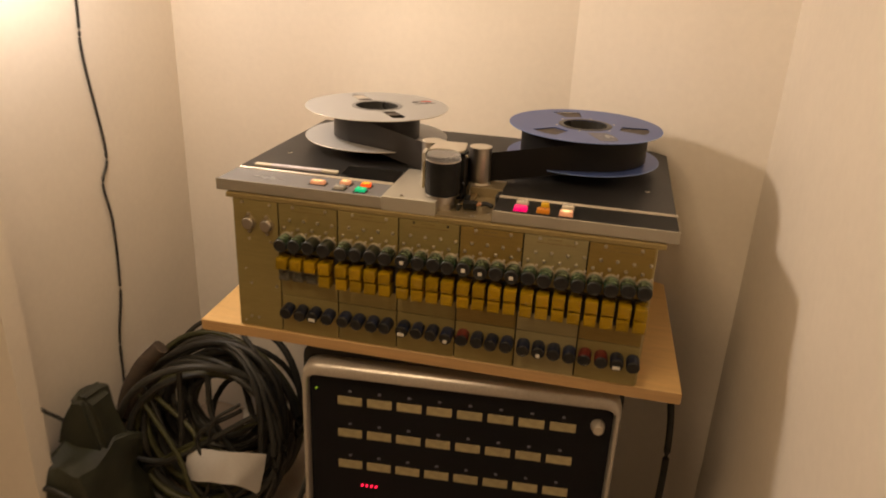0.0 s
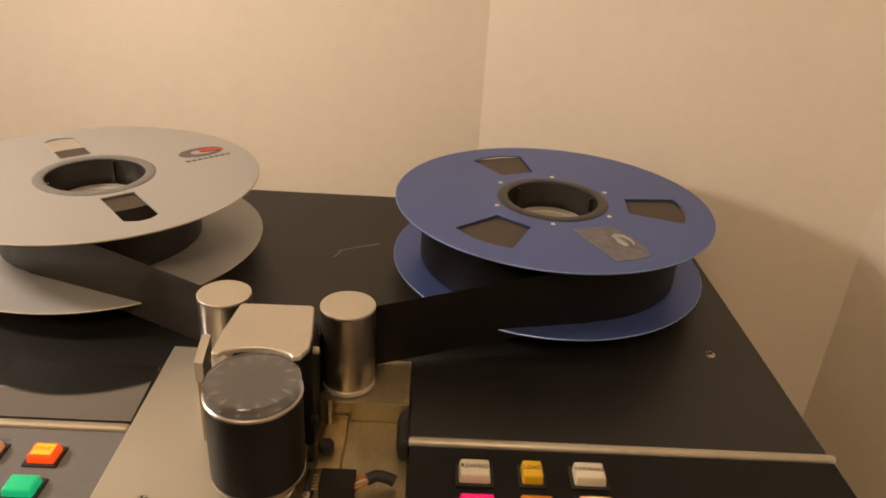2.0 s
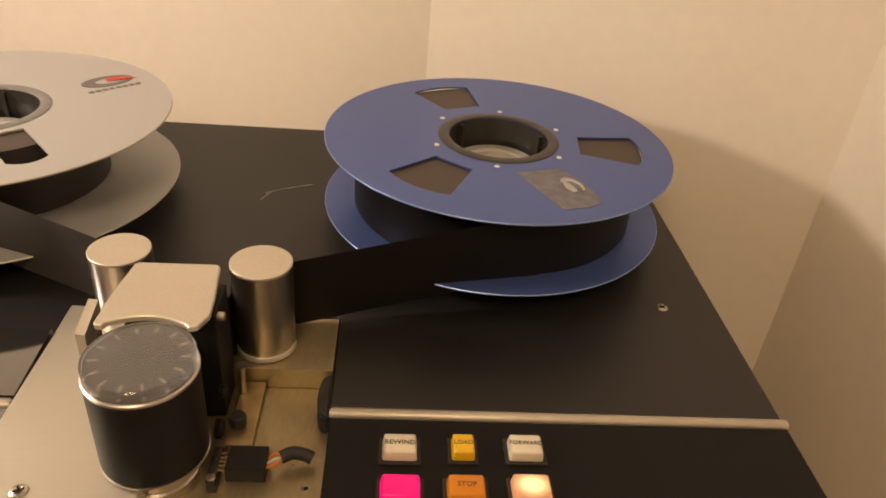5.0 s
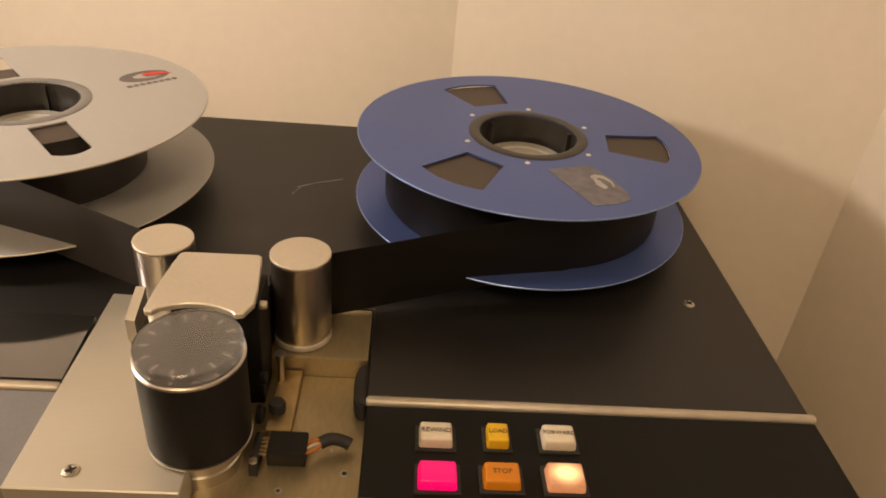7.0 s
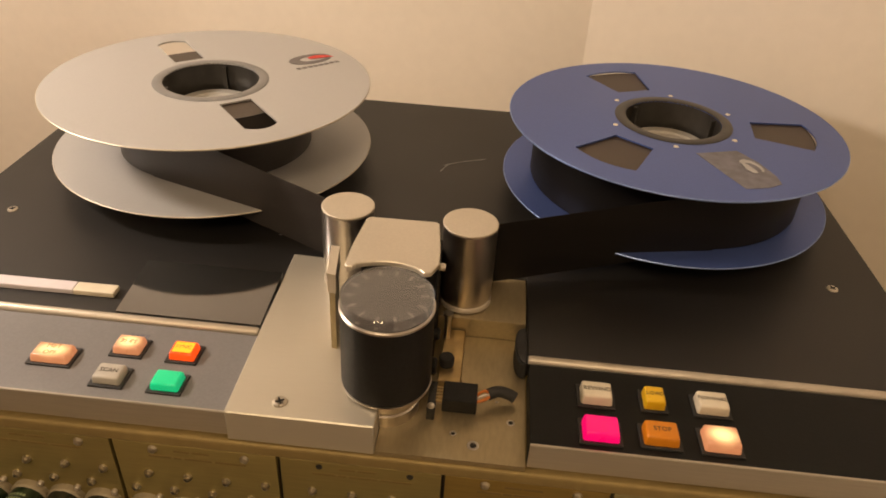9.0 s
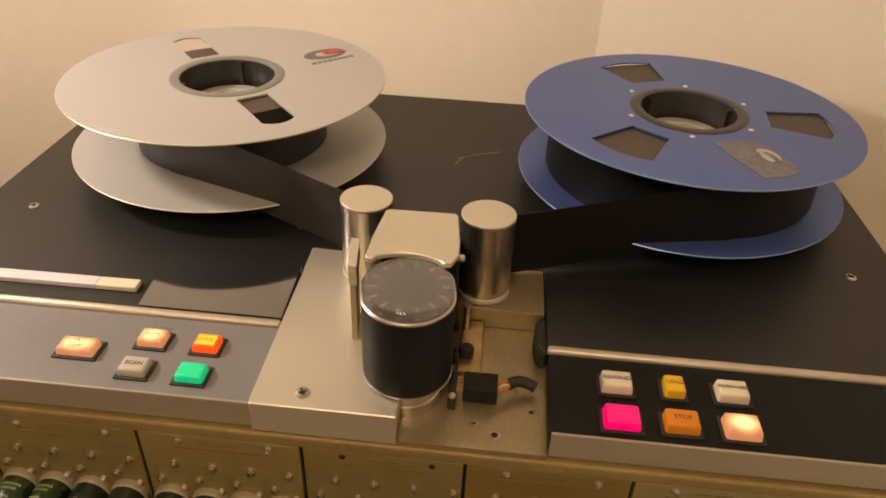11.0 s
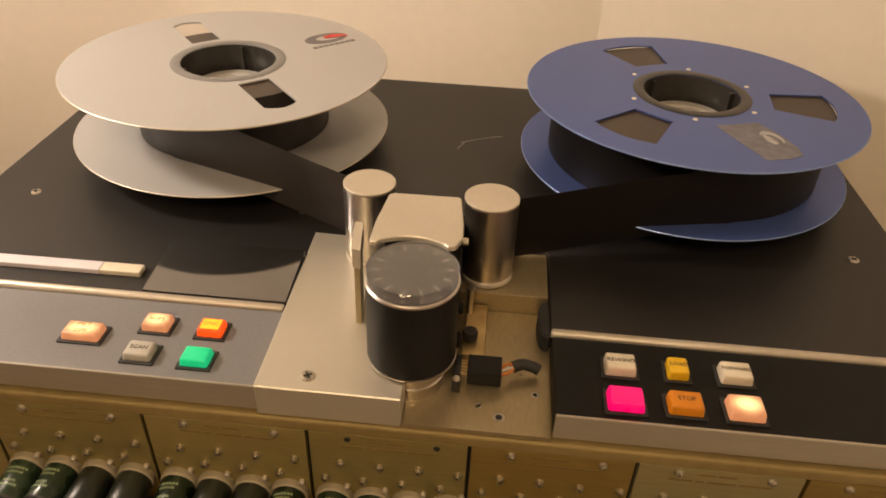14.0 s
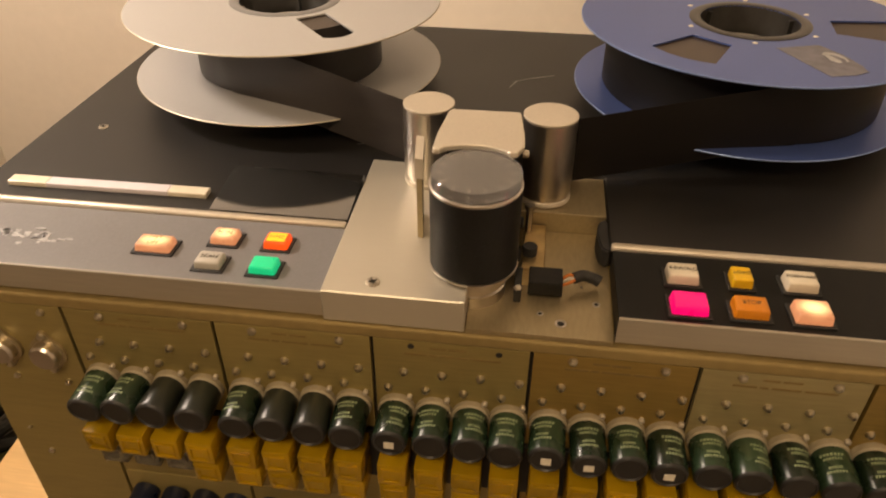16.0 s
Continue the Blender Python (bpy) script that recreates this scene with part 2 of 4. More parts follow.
    brass=material("brass_block", (0.42, 0.32, 0.16), 0.4, 0.9, vary=0.2, scale=60),
)


# ---- mesh helpers ----
def link(bm, name, mat, parent=None, smooth=False):
    bmesh.ops.recalc_face_normals(bm, faces=bm.faces)
    if smooth:
        for f in bm.faces:
            f.smooth = True
        for e in bm.edges:
            e.smooth = not (len(e.link_faces) == 2 and e.calc_face_angle(0) > radians(35))
    me = bpy.data.meshes.new(name)
    bm.to_mesh(me)
    bm.free()
    for m in (mat if isinstance(mat, (list, tuple)) else [mat]):
        me.materials.append(m)
    ob = new(name, me)
    ob.parent = parent
    return ob


def turned(bm, m):
    bm.transform(m)
    return bm


def part(name, bm, mat, parent, label="", smooth=False):
    return tagged(link(bm, name, mat, parent, smooth), label)


def thing(name, label, category, at=(0, 0, 0), group="", kind=""):
    ob = new(name)
    ob.location = at
    ob.empty_display_size = 0.05
    return tagged(ob, label, category, group, kind)


def box(x0, x1, y0, y1, z0, z1, bevel=0.0, bm=None, seg=2):
    bm = bm or bmesh.new()
    r = bmesh.ops.create_cube(bm, size=1)
    vs = r["verts"]
    for v in vs:
        v.co = Vector((x0 + (v.co.x + 0.5) * (x1 - x0), y0 + (v.co.y + 0.5) * (y1 - y0), z0 + (v.co.z + 0.5) * (z1 - z0)))
    if bevel:
        es = {e for v in vs for e in v.link_edges}
        bmesh.ops.bevel(bm, geom=list(es), offset=bevel, segments=seg, affect="EDGES", profile=0.5)
    return bm


def lathe(profile, seg=48, bm=None, m=None):
    """Turn (radius, height) pairs round z."""
    bm = bm or bmesh.new()
    m = m or Matrix()
    rings = []
    for r, z in profile:
        if r < 1e-6:
            rings.append([bm.verts.new(m @ Vector((0, 0, z)))])
        else:
            rings.append([bm.verts.new(m @ Vector((r * math.cos(a * math.tau / seg), r * math.sin(a * math.tau / seg), z))) for a in range(seg)])
    for a, b in zip(rings, rings[1:]):
        for i in range(seg):
            j = (i + 1) % seg
            q = [a[i % len(a)], a[j % len(a)], b[j % len(b)], b[i % len(b)]]
            q = list(dict.fromkeys(q))
            if len(q) > 2:
                bm.faces.new(q)
    return bm


def slab(loops, z0, z1, bm=None):
    """A flat plate from an outline and holes (lists of xy), from z0 to z1."""
    bm = bm or bmesh.new()
    edges = []
    for loop in loops:
        vs = [bm.verts.new((x, y, z0)) for x, y in loop]
        edges += [bm.edges.new((vs[i], vs[(i + 1) % len(vs)])) for i in range(len(vs))]
    r = bmesh.ops.triangle_fill(bm, use_beauty=True, use_dissolve=False, edges=edges)
    faces = [g for g in r["geom"] if isinstance(g, bmesh.types.BMFace)]
    ex = bmesh.ops.extrude_face_region(bm, geom=faces)
    bmesh.ops.translate(bm, vec=(0, 0, z1 - z0), verts=[g for g in ex["geom"] if isinstance(g, bmesh.types.BMVert)])
    return bm


def ring(r, n=72, cx=0.0, cy=0.0):
    return [(cx + r * math.cos(i * math.tau / n), cy + r * math.sin(i * math.tau / n)) for i in range(n)]


def tube(points, r, seg=8, bm=None, closed=False):
    """A round cable along smooth points."""
    bm = bm or bmesh.new()
    P = [Vector(p) for p in points]
    rings = []
    n = len(P)
    up = Vector((0, 0, 1))
    for i in range(n):
        a, b = (P[i - 1], P[(i + 1) % n]) if closed else (P[max(i - 1, 0)], P[min(i + 1, n - 1)])
        d = (b - a).normalized()
        s = d.cross(up)
        if s.length < 0.1:
            s = d.cross(Vector((0, 1, 0)))
        s.normalize()
        u = s.cross(d)
        rings.append([bm.verts.new(P[i] + r * (math.cos(k * math.tau / seg) * s + math.sin(k * math.tau / seg) * u)) for k in range(seg)])
    for i in range(n if closed else n - 1):
        a, b = rings[i], rings[(i + 1) % n]
        for k in range(seg):
            bm.faces.new([a[k], a[(k + 1) % seg], b[(k + 1) % seg], b[k]])
    if not closed:
        bm.faces.new(rings[0])
        bm.faces.new(rings[-1])
    return bm


def glide(points, n=10):
    """Catmull-Rom points through the given ones."""
    P = [Vector(p) for p in points]
    P = [2 * P[0] - P[1]] + P + [2 * P[-1] - P[-2]]
    out = []
    for a, b, c, d in zip(P, P[1:], P[2:], P[3:]):
        for k in range(n):
            t = k / n
            out.append(0.5 * (2 * b + (c - a) * t + (2 * a - 5 * b + 4 * c - d) * t * t + (3 * b - a - 3 * c + d) * t ** 3))
    return out + [P[-2]]


def words(text, size, m, mat, parent, name="lettering", squash=1.0):
    cu = bpy.data.curves.new("lettering", "FONT")
    cu.body, cu.size, cu.align_x, cu.align_y, cu.extrude = text, size, "CENTER", "CENTER", 0.00008
    cu.resolution_u = 2
    tmp = new("lettering_source", cu)
    me = bpy.data.meshes.new_from_object(tmp.evaluated_get(bpy.context.evaluated_depsgraph_get()))
    bpy.data.objects.remove(tmp)
    me.transform(m @ Matrix.Diagonal((squash, 1, 1, 1)))
    me.materials.clear()
    me.materials.append(mat)
    ob = new(name, me)
    ob.parent = parent
    return ob


def child(name, mesh_ob, parent, m):
    """Another object on the same mesh, as a part of parent."""
    ob = new(name, mesh_ob.data)
    ob.parent = parent
    ob.matrix_local = m
    if "label" in mesh_ob:
        ob["label"] = mesh_ob["label"]
    return ob


# ---- the alcove and the room round it ----
M["glossblack"].node_tree.nodes["Principled BSDF"].inputs["IOR"].default_value = 1.9


def wall(name, x0, y0, x1, y1, z0, z1, thick, label, mat=None):
    """An upright wall; its seen face runs from (x0, y0) to (x1, y1), and it thickens to the right of that way."""
    d = Vector((x1 - x0, y1 - y0, 0)).normalized()
    n = Vector((d.y, -d.x, 0)) * thick
    a, b = Vector((x0, y0, 0)), Vector((x1, y1, 0))
    bm = bmesh.new()
    vs = [bm.verts.new((p.x, p.y, z)) for z in (z0, z1) for p in (a, b, b + n, a + n)]
    for q in ((0, 1, 2, 3), (4, 5, 6, 7), (0, 1, 5, 4), (1, 2, 6, 5), (2, 3, 7, 6), (3, 0, 4, 7)):
        bm.faces.new([vs[i] for i in q])
    return tagged(link(bm, name, mat or M["paint"]), label, "wall", kind="structure")


TOP = 2.3
CORNER, TURNIN, LEFTC, JAMB = (0.152, 0.582), (0.535, 0.376), (-0.853, 0.663), (-0.797, -0.06)
wall("wall_north", *CORNER, *LEFTC, 0, TOP, 0.12, "cream painted plaster wall behind the tape machine")
wall("wall_angled", *TURNIN, *CORNER, 0, TOP, 0.12, "cream painted plaster wall set at an angle beside the machine")
wall("wall_east", 0.535, -2.6, *TURNIN, 0, TOP, 0.12, "cream painted plaster side wall")
wall("wall_west", *LEFTC, -0.853, -0.03, 0, TOP, 0.12, "cream painted plaster side wall of the alcove with a cord")
wall("wall_return", *JAMB, -1.9, -0.06, 0, TOP, 0.047, "cream painted wall end beside the alcove")
wall("wall_room_west", -1.9, -2.6, -1.9, -0.06, 0, TOP, -0.12, "cream painted room wall")
wall("wall_south", -1.9, -2.6, 0.535, -2.6, 0, TOP, 0.12, "cream painted room wall")
tagged(link(box(-2.1, 0.8, -2.8, 0.95, -0.1, 0), "floor", M["floor"]), "light brown carpeted floor", "floor", kind="structure")
tagged(link(box(-2.1, 0.8, -2.8, 0.95, TOP, TOP + 0.1), "ceiling", M["ceiling"]), "plain off-white ceiling", "ceiling", kind="structure")

# ---- tape machine ----
DECK, XL, XR, YF, YB = 0.95, -0.374, 0.364, 0.004, 0.480
SHELF = 0.686
mach = thing("tape_machine", "vintage multitrack tape machine with gold front panels and black deck", "tape machine", (0, 0.2, SHELF))


def mpart(name, bm, mat, label="", smooth=False, parent=None):
    """A part of the machine, modelled in room coordinates."""
    if parent is None:
        bm.transform(Matrix.Translation((0, -0.2, -SHELF)))
    return part(name, bm, mat, parent or mach, label, smooth)


# body, deck plates and trim
mpart("body", box(-0.345, 0.337, 0.004, 0.468, SHELF, 0.922, 0.002), M["goldbody"], "gold chromated metal case")
mpart("deck_lip", box(-0.356, 0.348, -0.0018, 0.470, 0.9213, 0.930, 0.0016), M["lip"], "bronze coloured lip under the deck")
deck = slab([[(XL, 0.079), (-0.0908, 0.079), (-0.0908, 0.1645), (0.0868, 0.1645), (0.0868, 0.0785), (XR - 0.002, 0.0785), (XR - 0.002, 0.452), (0.332, YB), (XL, YB)]], 0.932, DECK)
bmesh.ops.bevel(deck, geom=[e for e in deck.edges if len(e.link_faces) == 2 and e.calc_face_angle(0) > 0.5], offset=0.001, segments=1, affect="EDGES")
mpart("deck_plate", deck, M["deck"], "worn black enamelled deck plate")
# the left strip's grey is painted sheen, the right one stays black
mpart("button_strip", box(XL + 0.002, -0.0892, YF + 0.0003, 0.071, 0.9338, DECK, 0.0004), M["sheenstrip"], "button strip with the wall's reflection painted in as grey")
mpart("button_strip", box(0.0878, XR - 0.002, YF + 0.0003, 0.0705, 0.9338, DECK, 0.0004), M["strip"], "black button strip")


def rail(x0, x1, y):
    bm = bmesh.new()
    lathe([(0, 0), (0.0026, 0.0005), (0.0034, 0.002), (0.0034, x1 - x0 - 0.002), (0.0026, x1 - x0 - 0.0005), (0, x1 - x0)], 14, bm,
          Matrix.Translation((x0, y, DECK - 0.0005)) @ Matrix.Rotation(radians(90), 4, "Y"))
    mpart("rail", bm, M["rail"], "thin aluminium rail", True)


rail(XL + 0.004, -0.0900, 0.0750)
rail(0.0868, XR, 0.0745)


def front_trim(x0, x1):
    bm = bmesh.new()
    prof = [(YF + 0.006, 0.9335), (YF, 0.9335), (YF, DECK + 0.0005), (YF - 0.001, DECK + 0.0005), (YF - 0.0014, DECK - 0.0002), (YF - 0.0014, 0.932), (YF + 0.001, 0.9305), (YF + 0.006, 0.9305)]
    a = [bm.verts.new((x0, y, z)) for y, z in prof]
    b = [bm.verts.new((x1, y, z)) for y, z in prof]
    bm.faces.new(a)
    bm.faces.new(b)
    for i in range(len(prof)):
        j = (i + 1) % len(prof)
        bm.faces.new([a[i], a[j], b[j], b[i]])
    mpart("front_trim", bm, M["trimalu"], "brushed aluminium front edge")


front_trim(XL, -0.0888)
front_trim(0.0880, XR)


def cross_screw(x, y, z, r=0.0038, parent=None):
    bm = lathe([(0, 0.0004), (r * 0.55, 0.0013), (r * 0.92, 0.0008), (r, 0)], 20)
    for a in (0.5, 0.5 + math.pi / 2):
        c = Matrix.Translation((0, 0, 0.0012)) @ Matrix.Rotation(a, 4, "Z")
        b2 = bmesh.new()
        box(-r * 0.6, r * 0.6, -r * 0.11, r * 0.11, -0.0006, 0.0004, bm=b2)
        for f in b2.faces:
            f.material_index = 1
        b2.transform(c)
        tmp = bpy.data.meshes.new("tmp")
        b2.to_mesh(tmp)
        b2.free()
        bm.from_mesh(tmp)
        bpy.data.meshes.remove(tmp)
    bm.transform(Matrix.Translation((x, y, z)))
    return mpart("screw", bm, [M["screw"], M["slot"]], "cross-head screw")


for x, y, z, r in ((-0.329, 0.1922, DECK, 0.0042), (0.320, 0.1895, DECK, 0.0042), (-0.0585, 0.0122, 0.9535, 0.0046)):
    cross_screw(x, y, z, r)

# head block: thick left plate, lower right plate with a raised rear step
plate = slab([[(-0.0882, 0.0005), (-0.0012, 0.0005), (-0.0012, 0.16), (-0.0900, 0.163)]], 0.9303, 0.9535)
bmesh.ops.bevel(plate, geom=[e for e in plate.edges if len(e.link_faces) == 2 and e.calc_face_angle(0) > 0.5], offset=0.0007, segments=1, affect="EDGES")
mpart("head_plate", plate, M["alu"], "thick brushed aluminium plate")
mpart("base_plate", slab([[(-0.0008, 0.0003), (0.0868, 0.0003), (0.0868, 0.1105), (-0.0008, 0.1105)]], 0.9303, 0.934), M["tarnish"], "brushed metal base plate")
mpart("rear_step", box(-0.0005, 0.0860, 0.1110, 0.163, 0.931, 0.9495, 0.0006), M["tarnish"], "raised metal step behind the base plate")
for x, y, r in ((0.0560, 0.0122, 0.0027), (0.0780, 0.0332, 0.0019), (0.0435, 0.0200, 0.0016), (0.0690, 0.0495, 0.0008), (0.037, 0.1025, 0.003)):
    bm = lathe([(r * 1.35, 0.0002), (r, 0.0004), (r * 0.75, 0.0002), (0, 0.0002)], 16, None, Matrix.Translation((x, y, 0.934)))
    for f in bm.faces:
        f.material_index = 1 if (f.calc_center_median().xy - Vector((x, y))).length < r * 0.8 else 0
    mpart("screw_hole", bm, [M["steel"], M["hole"]])
grip = slab([[(0.0866, 0.1085)] + [(0.0866 - 0.0078 * math.cos(a) ** 0.6, 0.0900 + 0.0185 * math.sin(a)) for a in np.linspace(1.5, -1.5, 15)] + [(0.0866, 0.0715)]], 0.9345, 0.9490)
bmesh.ops.bevel(grip, geom=[e for e in grip.edges if len(e.link_faces) == 2 and e.calc_face_angle(0) > 1.0], offset=0.0012, segments=2, affect="EDGES")
mpart("rubber_stop", grip, M["rubber"], "black rubber stop", True)

# capstan motor with a clear dial cap
MX, MY = 0.0000, 0.0392
motor = mpart("capstan_motor", lathe([(0.0, 0.9572), (0.0262, 0.9572), (0.0272, 0.9582), (0.0272, 1.0112), (0, 1.0112)], 64, None, Matrix.Translation((MX, MY, 0))),
              M["black"], "black cylindrical capstan motor", True)


def sub(name, bm, mat, parent, label="", smooth=True):
    bm.transform(Matrix.Translation((0, -0.2, -SHELF)))
    return part(name, bm, mat, parent, label, smooth)


at = Matrix.Translation((MX, MY, 0))
sub("lower_ring", lathe([(0.0, 0.9555), (0.0266, 0.9555), (0.0274, 0.9562), (0.0274, 0.9572), (0.0255, 0.9578), (0, 0.9578)], 64, None, at), M["steel"], motor, "bright steel ring")
sub("upper_ring", lathe([(0.0262, 1.0110), (0.0276, 1.0113), (0.0276, 1.0126), (0.0268, 1.0132), (0.024, 1.0132), (0.024, 1.0110), (0.0262, 1.0110)], 64, None, at), M["steel"], motor, "bright steel ring")
sub("neck", lathe([(0, 0.934), (0.0205, 0.934), (0.0205, 0.9420), (0.0192, 0.9428), (0.0192, 0.9470), (0.0225, 0.9478), (0.0225, 0.956), (0, 0.956)], 40, None, at), M["steel"], motor, "turned steel neck")
sub("dial", lathe([(0.0258, 1.0115), (0.0258, 1.0132), (0.0252, 1.0138), (0, 1.0138)], 64, None, at), M["dial"], motor, "dark smoky dial")
for k in range(14):
    a = k * math.tau / 14 + 0.12
    sub("dial_mark", turned(box(0.0190, 0.0236, -0.0008, 0.0008, 1.0137, 1.0141), at @ Matrix.Rotation(a, 4, "Z")), M["dialmark"], motor, "", False)
cap = sub("clear_cap", lathe([(0.0266, 1.0132), (0.0266, 1.0196), (0.0258, 1.0204), (0, 1.0204), (0, 1.0198), (0.0254, 1.0198), (0.0258, 1.0192), (0.0258, 1.0132), (0.0266, 1.0132)], 64, None, at),
          M["glass"], motor, "clear acrylic cap")
cap.visible_shadow = False

# head cover with a scooped front edge
scoop = [(-0.0035 + 0.0190 * t, 0.0685 - 0.0055 * t * t) for t in np.linspace(-1, 1, 15)]
outline = [(-0.0290, 0.0620), (-0.0278, 0.0600), (-0.0245, 0.0600)] + scoop + [(0.0180, 0.0605), (0.0222, 0.0618), (0.0262, 0.0710), (0.0255, 0.0860), (0.0220, 0.1160),
           (0.0200, 0.1180), (-0.0230, 0.1172), (-0.0253, 0.1150), (-0.0285, 0.0840)]
cover = slab([outline], 1.0175, 1.0212)
bmesh.ops.bevel(cover, geom=[e for e in cover.edges if len(e.link_faces) == 2 and e.calc_face_angle(0) > 1.2], offset=0.0006, segments=1, affect="EDGES")
mpart("head_cover", cover, M["satin"], "satin aluminium head cover plate")
mpart("head_block", slab([[(-0.0235, 0.084), (0.0185, 0.085), (0.0155, 0.111), (-0.0190, 0.110)]], 0.934, 1.0176), M["black"], "black magnetic head stack")
mpart("head_bracket", box(0.0180, 0.0250, 0.0850, 0.1150, 0.934, 1.010, 0.0008), M["black"])
for y, z, r in ((0.0895, 1.006, 0.0026), (0.077, 0.962, 0.004), (0.063, 0.947, 0.0055)):
    mpart("head_screw", lathe([(0, 0.004), (r * 0.8, 0.004), (r, 0.003), (r, 0)], 16, None, Matrix.Translation((0.025, y, z)) @ Matrix.Rotation(radians(90), 4, "Y")),
          M["screw"] if r < 0.003 else M["black"], "", True)
mpart("guide_block", box(0.0300, 0.0450, 0.058, 0.1100, 0.934, 0.9395, 0.0006), M["brass"], "worn brass guide block")
mpart("guide_post", lathe([(0.0022, 0.9395), (0.0022, 0.958), (0.0034, 0.9585), (0.0034, 0.961), (0, 0.961)], 16, None, Matrix.Translation((0.0325, 0.1010, 0))), M["steel"], "", True)
mpart("guide_knob", lathe([(0.0048, 0.9395), (0.0052, 0.945), (0.0044, 0.9465), (0, 0.9465)], 18, None, Matrix.Translation((0.0345, 0.0740, 0))), M["rubber"], "", True)

# tape lifter arm
arm = slab([[(-0.0392, 0.0632), (-0.0355, 0.0625), (-0.0392, 0.0905), (-0.0428, 0.0910)]], 0.9535, 1.009)
mpart("lifter_arm", arm, M["tarnish"], "grey metal upright tape lifter arm")
armcap = slab([[(-0.0400, 0.0625), (-0.0346, 0.0615), (-0.0384, 0.0920), (-0.0438, 0.0925)]], 0.9985, 1.0125)
mpart("arm_cap", armcap, M["satin"], "satin aluminium cap")


# turned rollers either side of the heads
def roller(x, y, r, z0, z1):
    m = Matrix.Translation((x, y, 0))
    ob = mpart("tape_roller", lathe([(0, z0 + 0.003), (r * 0.93, z0 + 0.003), (r * 0.93, z0 + 0.006), (r * 0.99, z0 + 0.007), (r * 0.99, z1 - 0.002), (r * 0.93, z1 - 0.0016), (0, z1 - 0.0016)], 56, None, m),
               M["steel"], "turned steel tape roller", True)
    sub("roller_cap", lathe([(r * 0.9, z1 - 0.0018), (r, z1 - 0.0014), (r, z1 - 0.0004), (r * 0.97, z1), (0, z1)], 56, None, m), M["satin"], ob, "flat satin cap")
    sub("roller_base", lathe([(0, z0), (r * 1.01, z0), (r * 1.01, z0 + 0.0022), (r * 0.98, z0 + 0.003), (0, z0 + 0.003)], 56, None, m), M["satin"], ob)


roller(-0.0430, 0.1410, 0.0182, 0.9535, 1.0140)
roller(0.0418, 0.1335, 0.0187, 0.9505, 1.0140)

# sensor connector with wires
conn = mpart("connector", box(0.0350, 0.0562, 0.0345, 0.0515, 0.9365, 0.9465, 0.0006), M["black"], "black plastic connector")
for k in range(5):
    sub("pin", box(0.0308, 0.0352, 0.0365 + k * 0.0028, 0.0376 + k * 0.0028, 0.9425, 0.9435), M["brass"], conn, "brass pin", False)
sub("circuit_board", box(0.0262, 0.0310, 0.0290, 0.0530, 0.934, 0.9435, 0.0004), M["caseblack"], conn)
for k, mt in ((0, "wirer"), (1, "wirew"), (2, "wirer")):
    pts = glide([(0.056, 0.0395 + k * 0.003, 0.9425), (0.0605, 0.0405 + k * 0.003, 0.9438 + 0.001 * k), (0.065, 0.046 + k * 0.0006, 0.943)], 6)
    sub("wire", tube(pts, 0.0009, 8), M[mt], conn)
sub("sleeve", tube(glide([(0.063, 0.0465, 0.943), (0.069, 0.0495, 0.9435), (0.076, 0.0500, 0.9415), (0.0800, 0.0490, 0.9400)], 6), 0.0037, 12), M["rubber"], conn, "black heat-shrink sleeve")
mpart("screw", lathe([(0, 0.0012), (0.002, 0.001), (0.0026, 0)], 16, None, Matrix.Translation((0.0287, 0.0315, 0.9436))), M["screw"], "", True)

# glossy plate set into the deck
cover = slab([[(-0.1900, 0.0800), (-0.0910, 0.0800), (-0.0910, 0.1345), (-0.1900, 0.1345)]], DECK - 0.001, DECK + 0.0014)
for v in cover.verts:
    if v.co.z > DECK and v.co.y > 0.1:
        v.co.z += 0.0044
mpart("cover_plate", cover, M["glossblack"], "polished black plastic plate, raised at its back edge")


# ---- buttons ----
def button(x, y, w, d, mat, text=(), h=0.0078, core=None, label="", size=0.0042, ink="ink"):
    bm = box(x - w / 2, x + w / 2, y - d / 2, y + d / 2, DECK, DECK + h, 0.0016, seg=3)
    for v in bm.verts:                                # the cap narrows towards its top
        f = 1 - 0.10 * (v.co.z - DECK) / h
        v.co.x, v.co.y = x + (v.co.x - x) * f, y + (v.co.y - y) * f
    b = mpart("push_button", bm, M[mat], label, True)
    sub("bezel", box(x - w / 2 - 0.0018, x + w / 2 + 0.0018, y - d / 2 - 0.0018, y + d / 2 + 0.0018, DECK - 0.001, DECK + 0.0013, 0.0005), M["rubber"], b, "black plastic bezel", False)
    if core:
        sub("lit_core", box(x - w * 0.36, x + w * 0.36, y - d * 0.33, y + d * 0.33, DECK + h - 0.0006, DECK + h + 0.0003, 0.0002), M[core], b, "", False)
    for i, t in enumerate(text):
        yy = y + (len(text) - 1) * 0.5 * size * 1.15 - i * size * 1.15
        words(t, size, Matrix.Translation((x, yy - 0.2, DECK + h + (0.0005 if core else 0.0002) - SHELF)), M["glowink" if core else ink], b, squash=0.95)


button(0.1280, 0.0460, 0.0195, 0.0150, "ivory", ("REWIND",), label="ivory push button marked REWIND", size=0.0046)
button(0.1630, 0.0470, 0.0130, 0.0150, "yellow", ("LOAD",), label="yellow push button marked LOAD", size=0.0042)
button(0.1980, 0.0475, 0.0195, 0.0150, "ivory", ("FORWARD",), label="ivory push button marked FORWARD", size=0.0040)
button(0.1285, 0.0175, 0.0215, 0.0160, "pinklit", label="glowing pink push button")
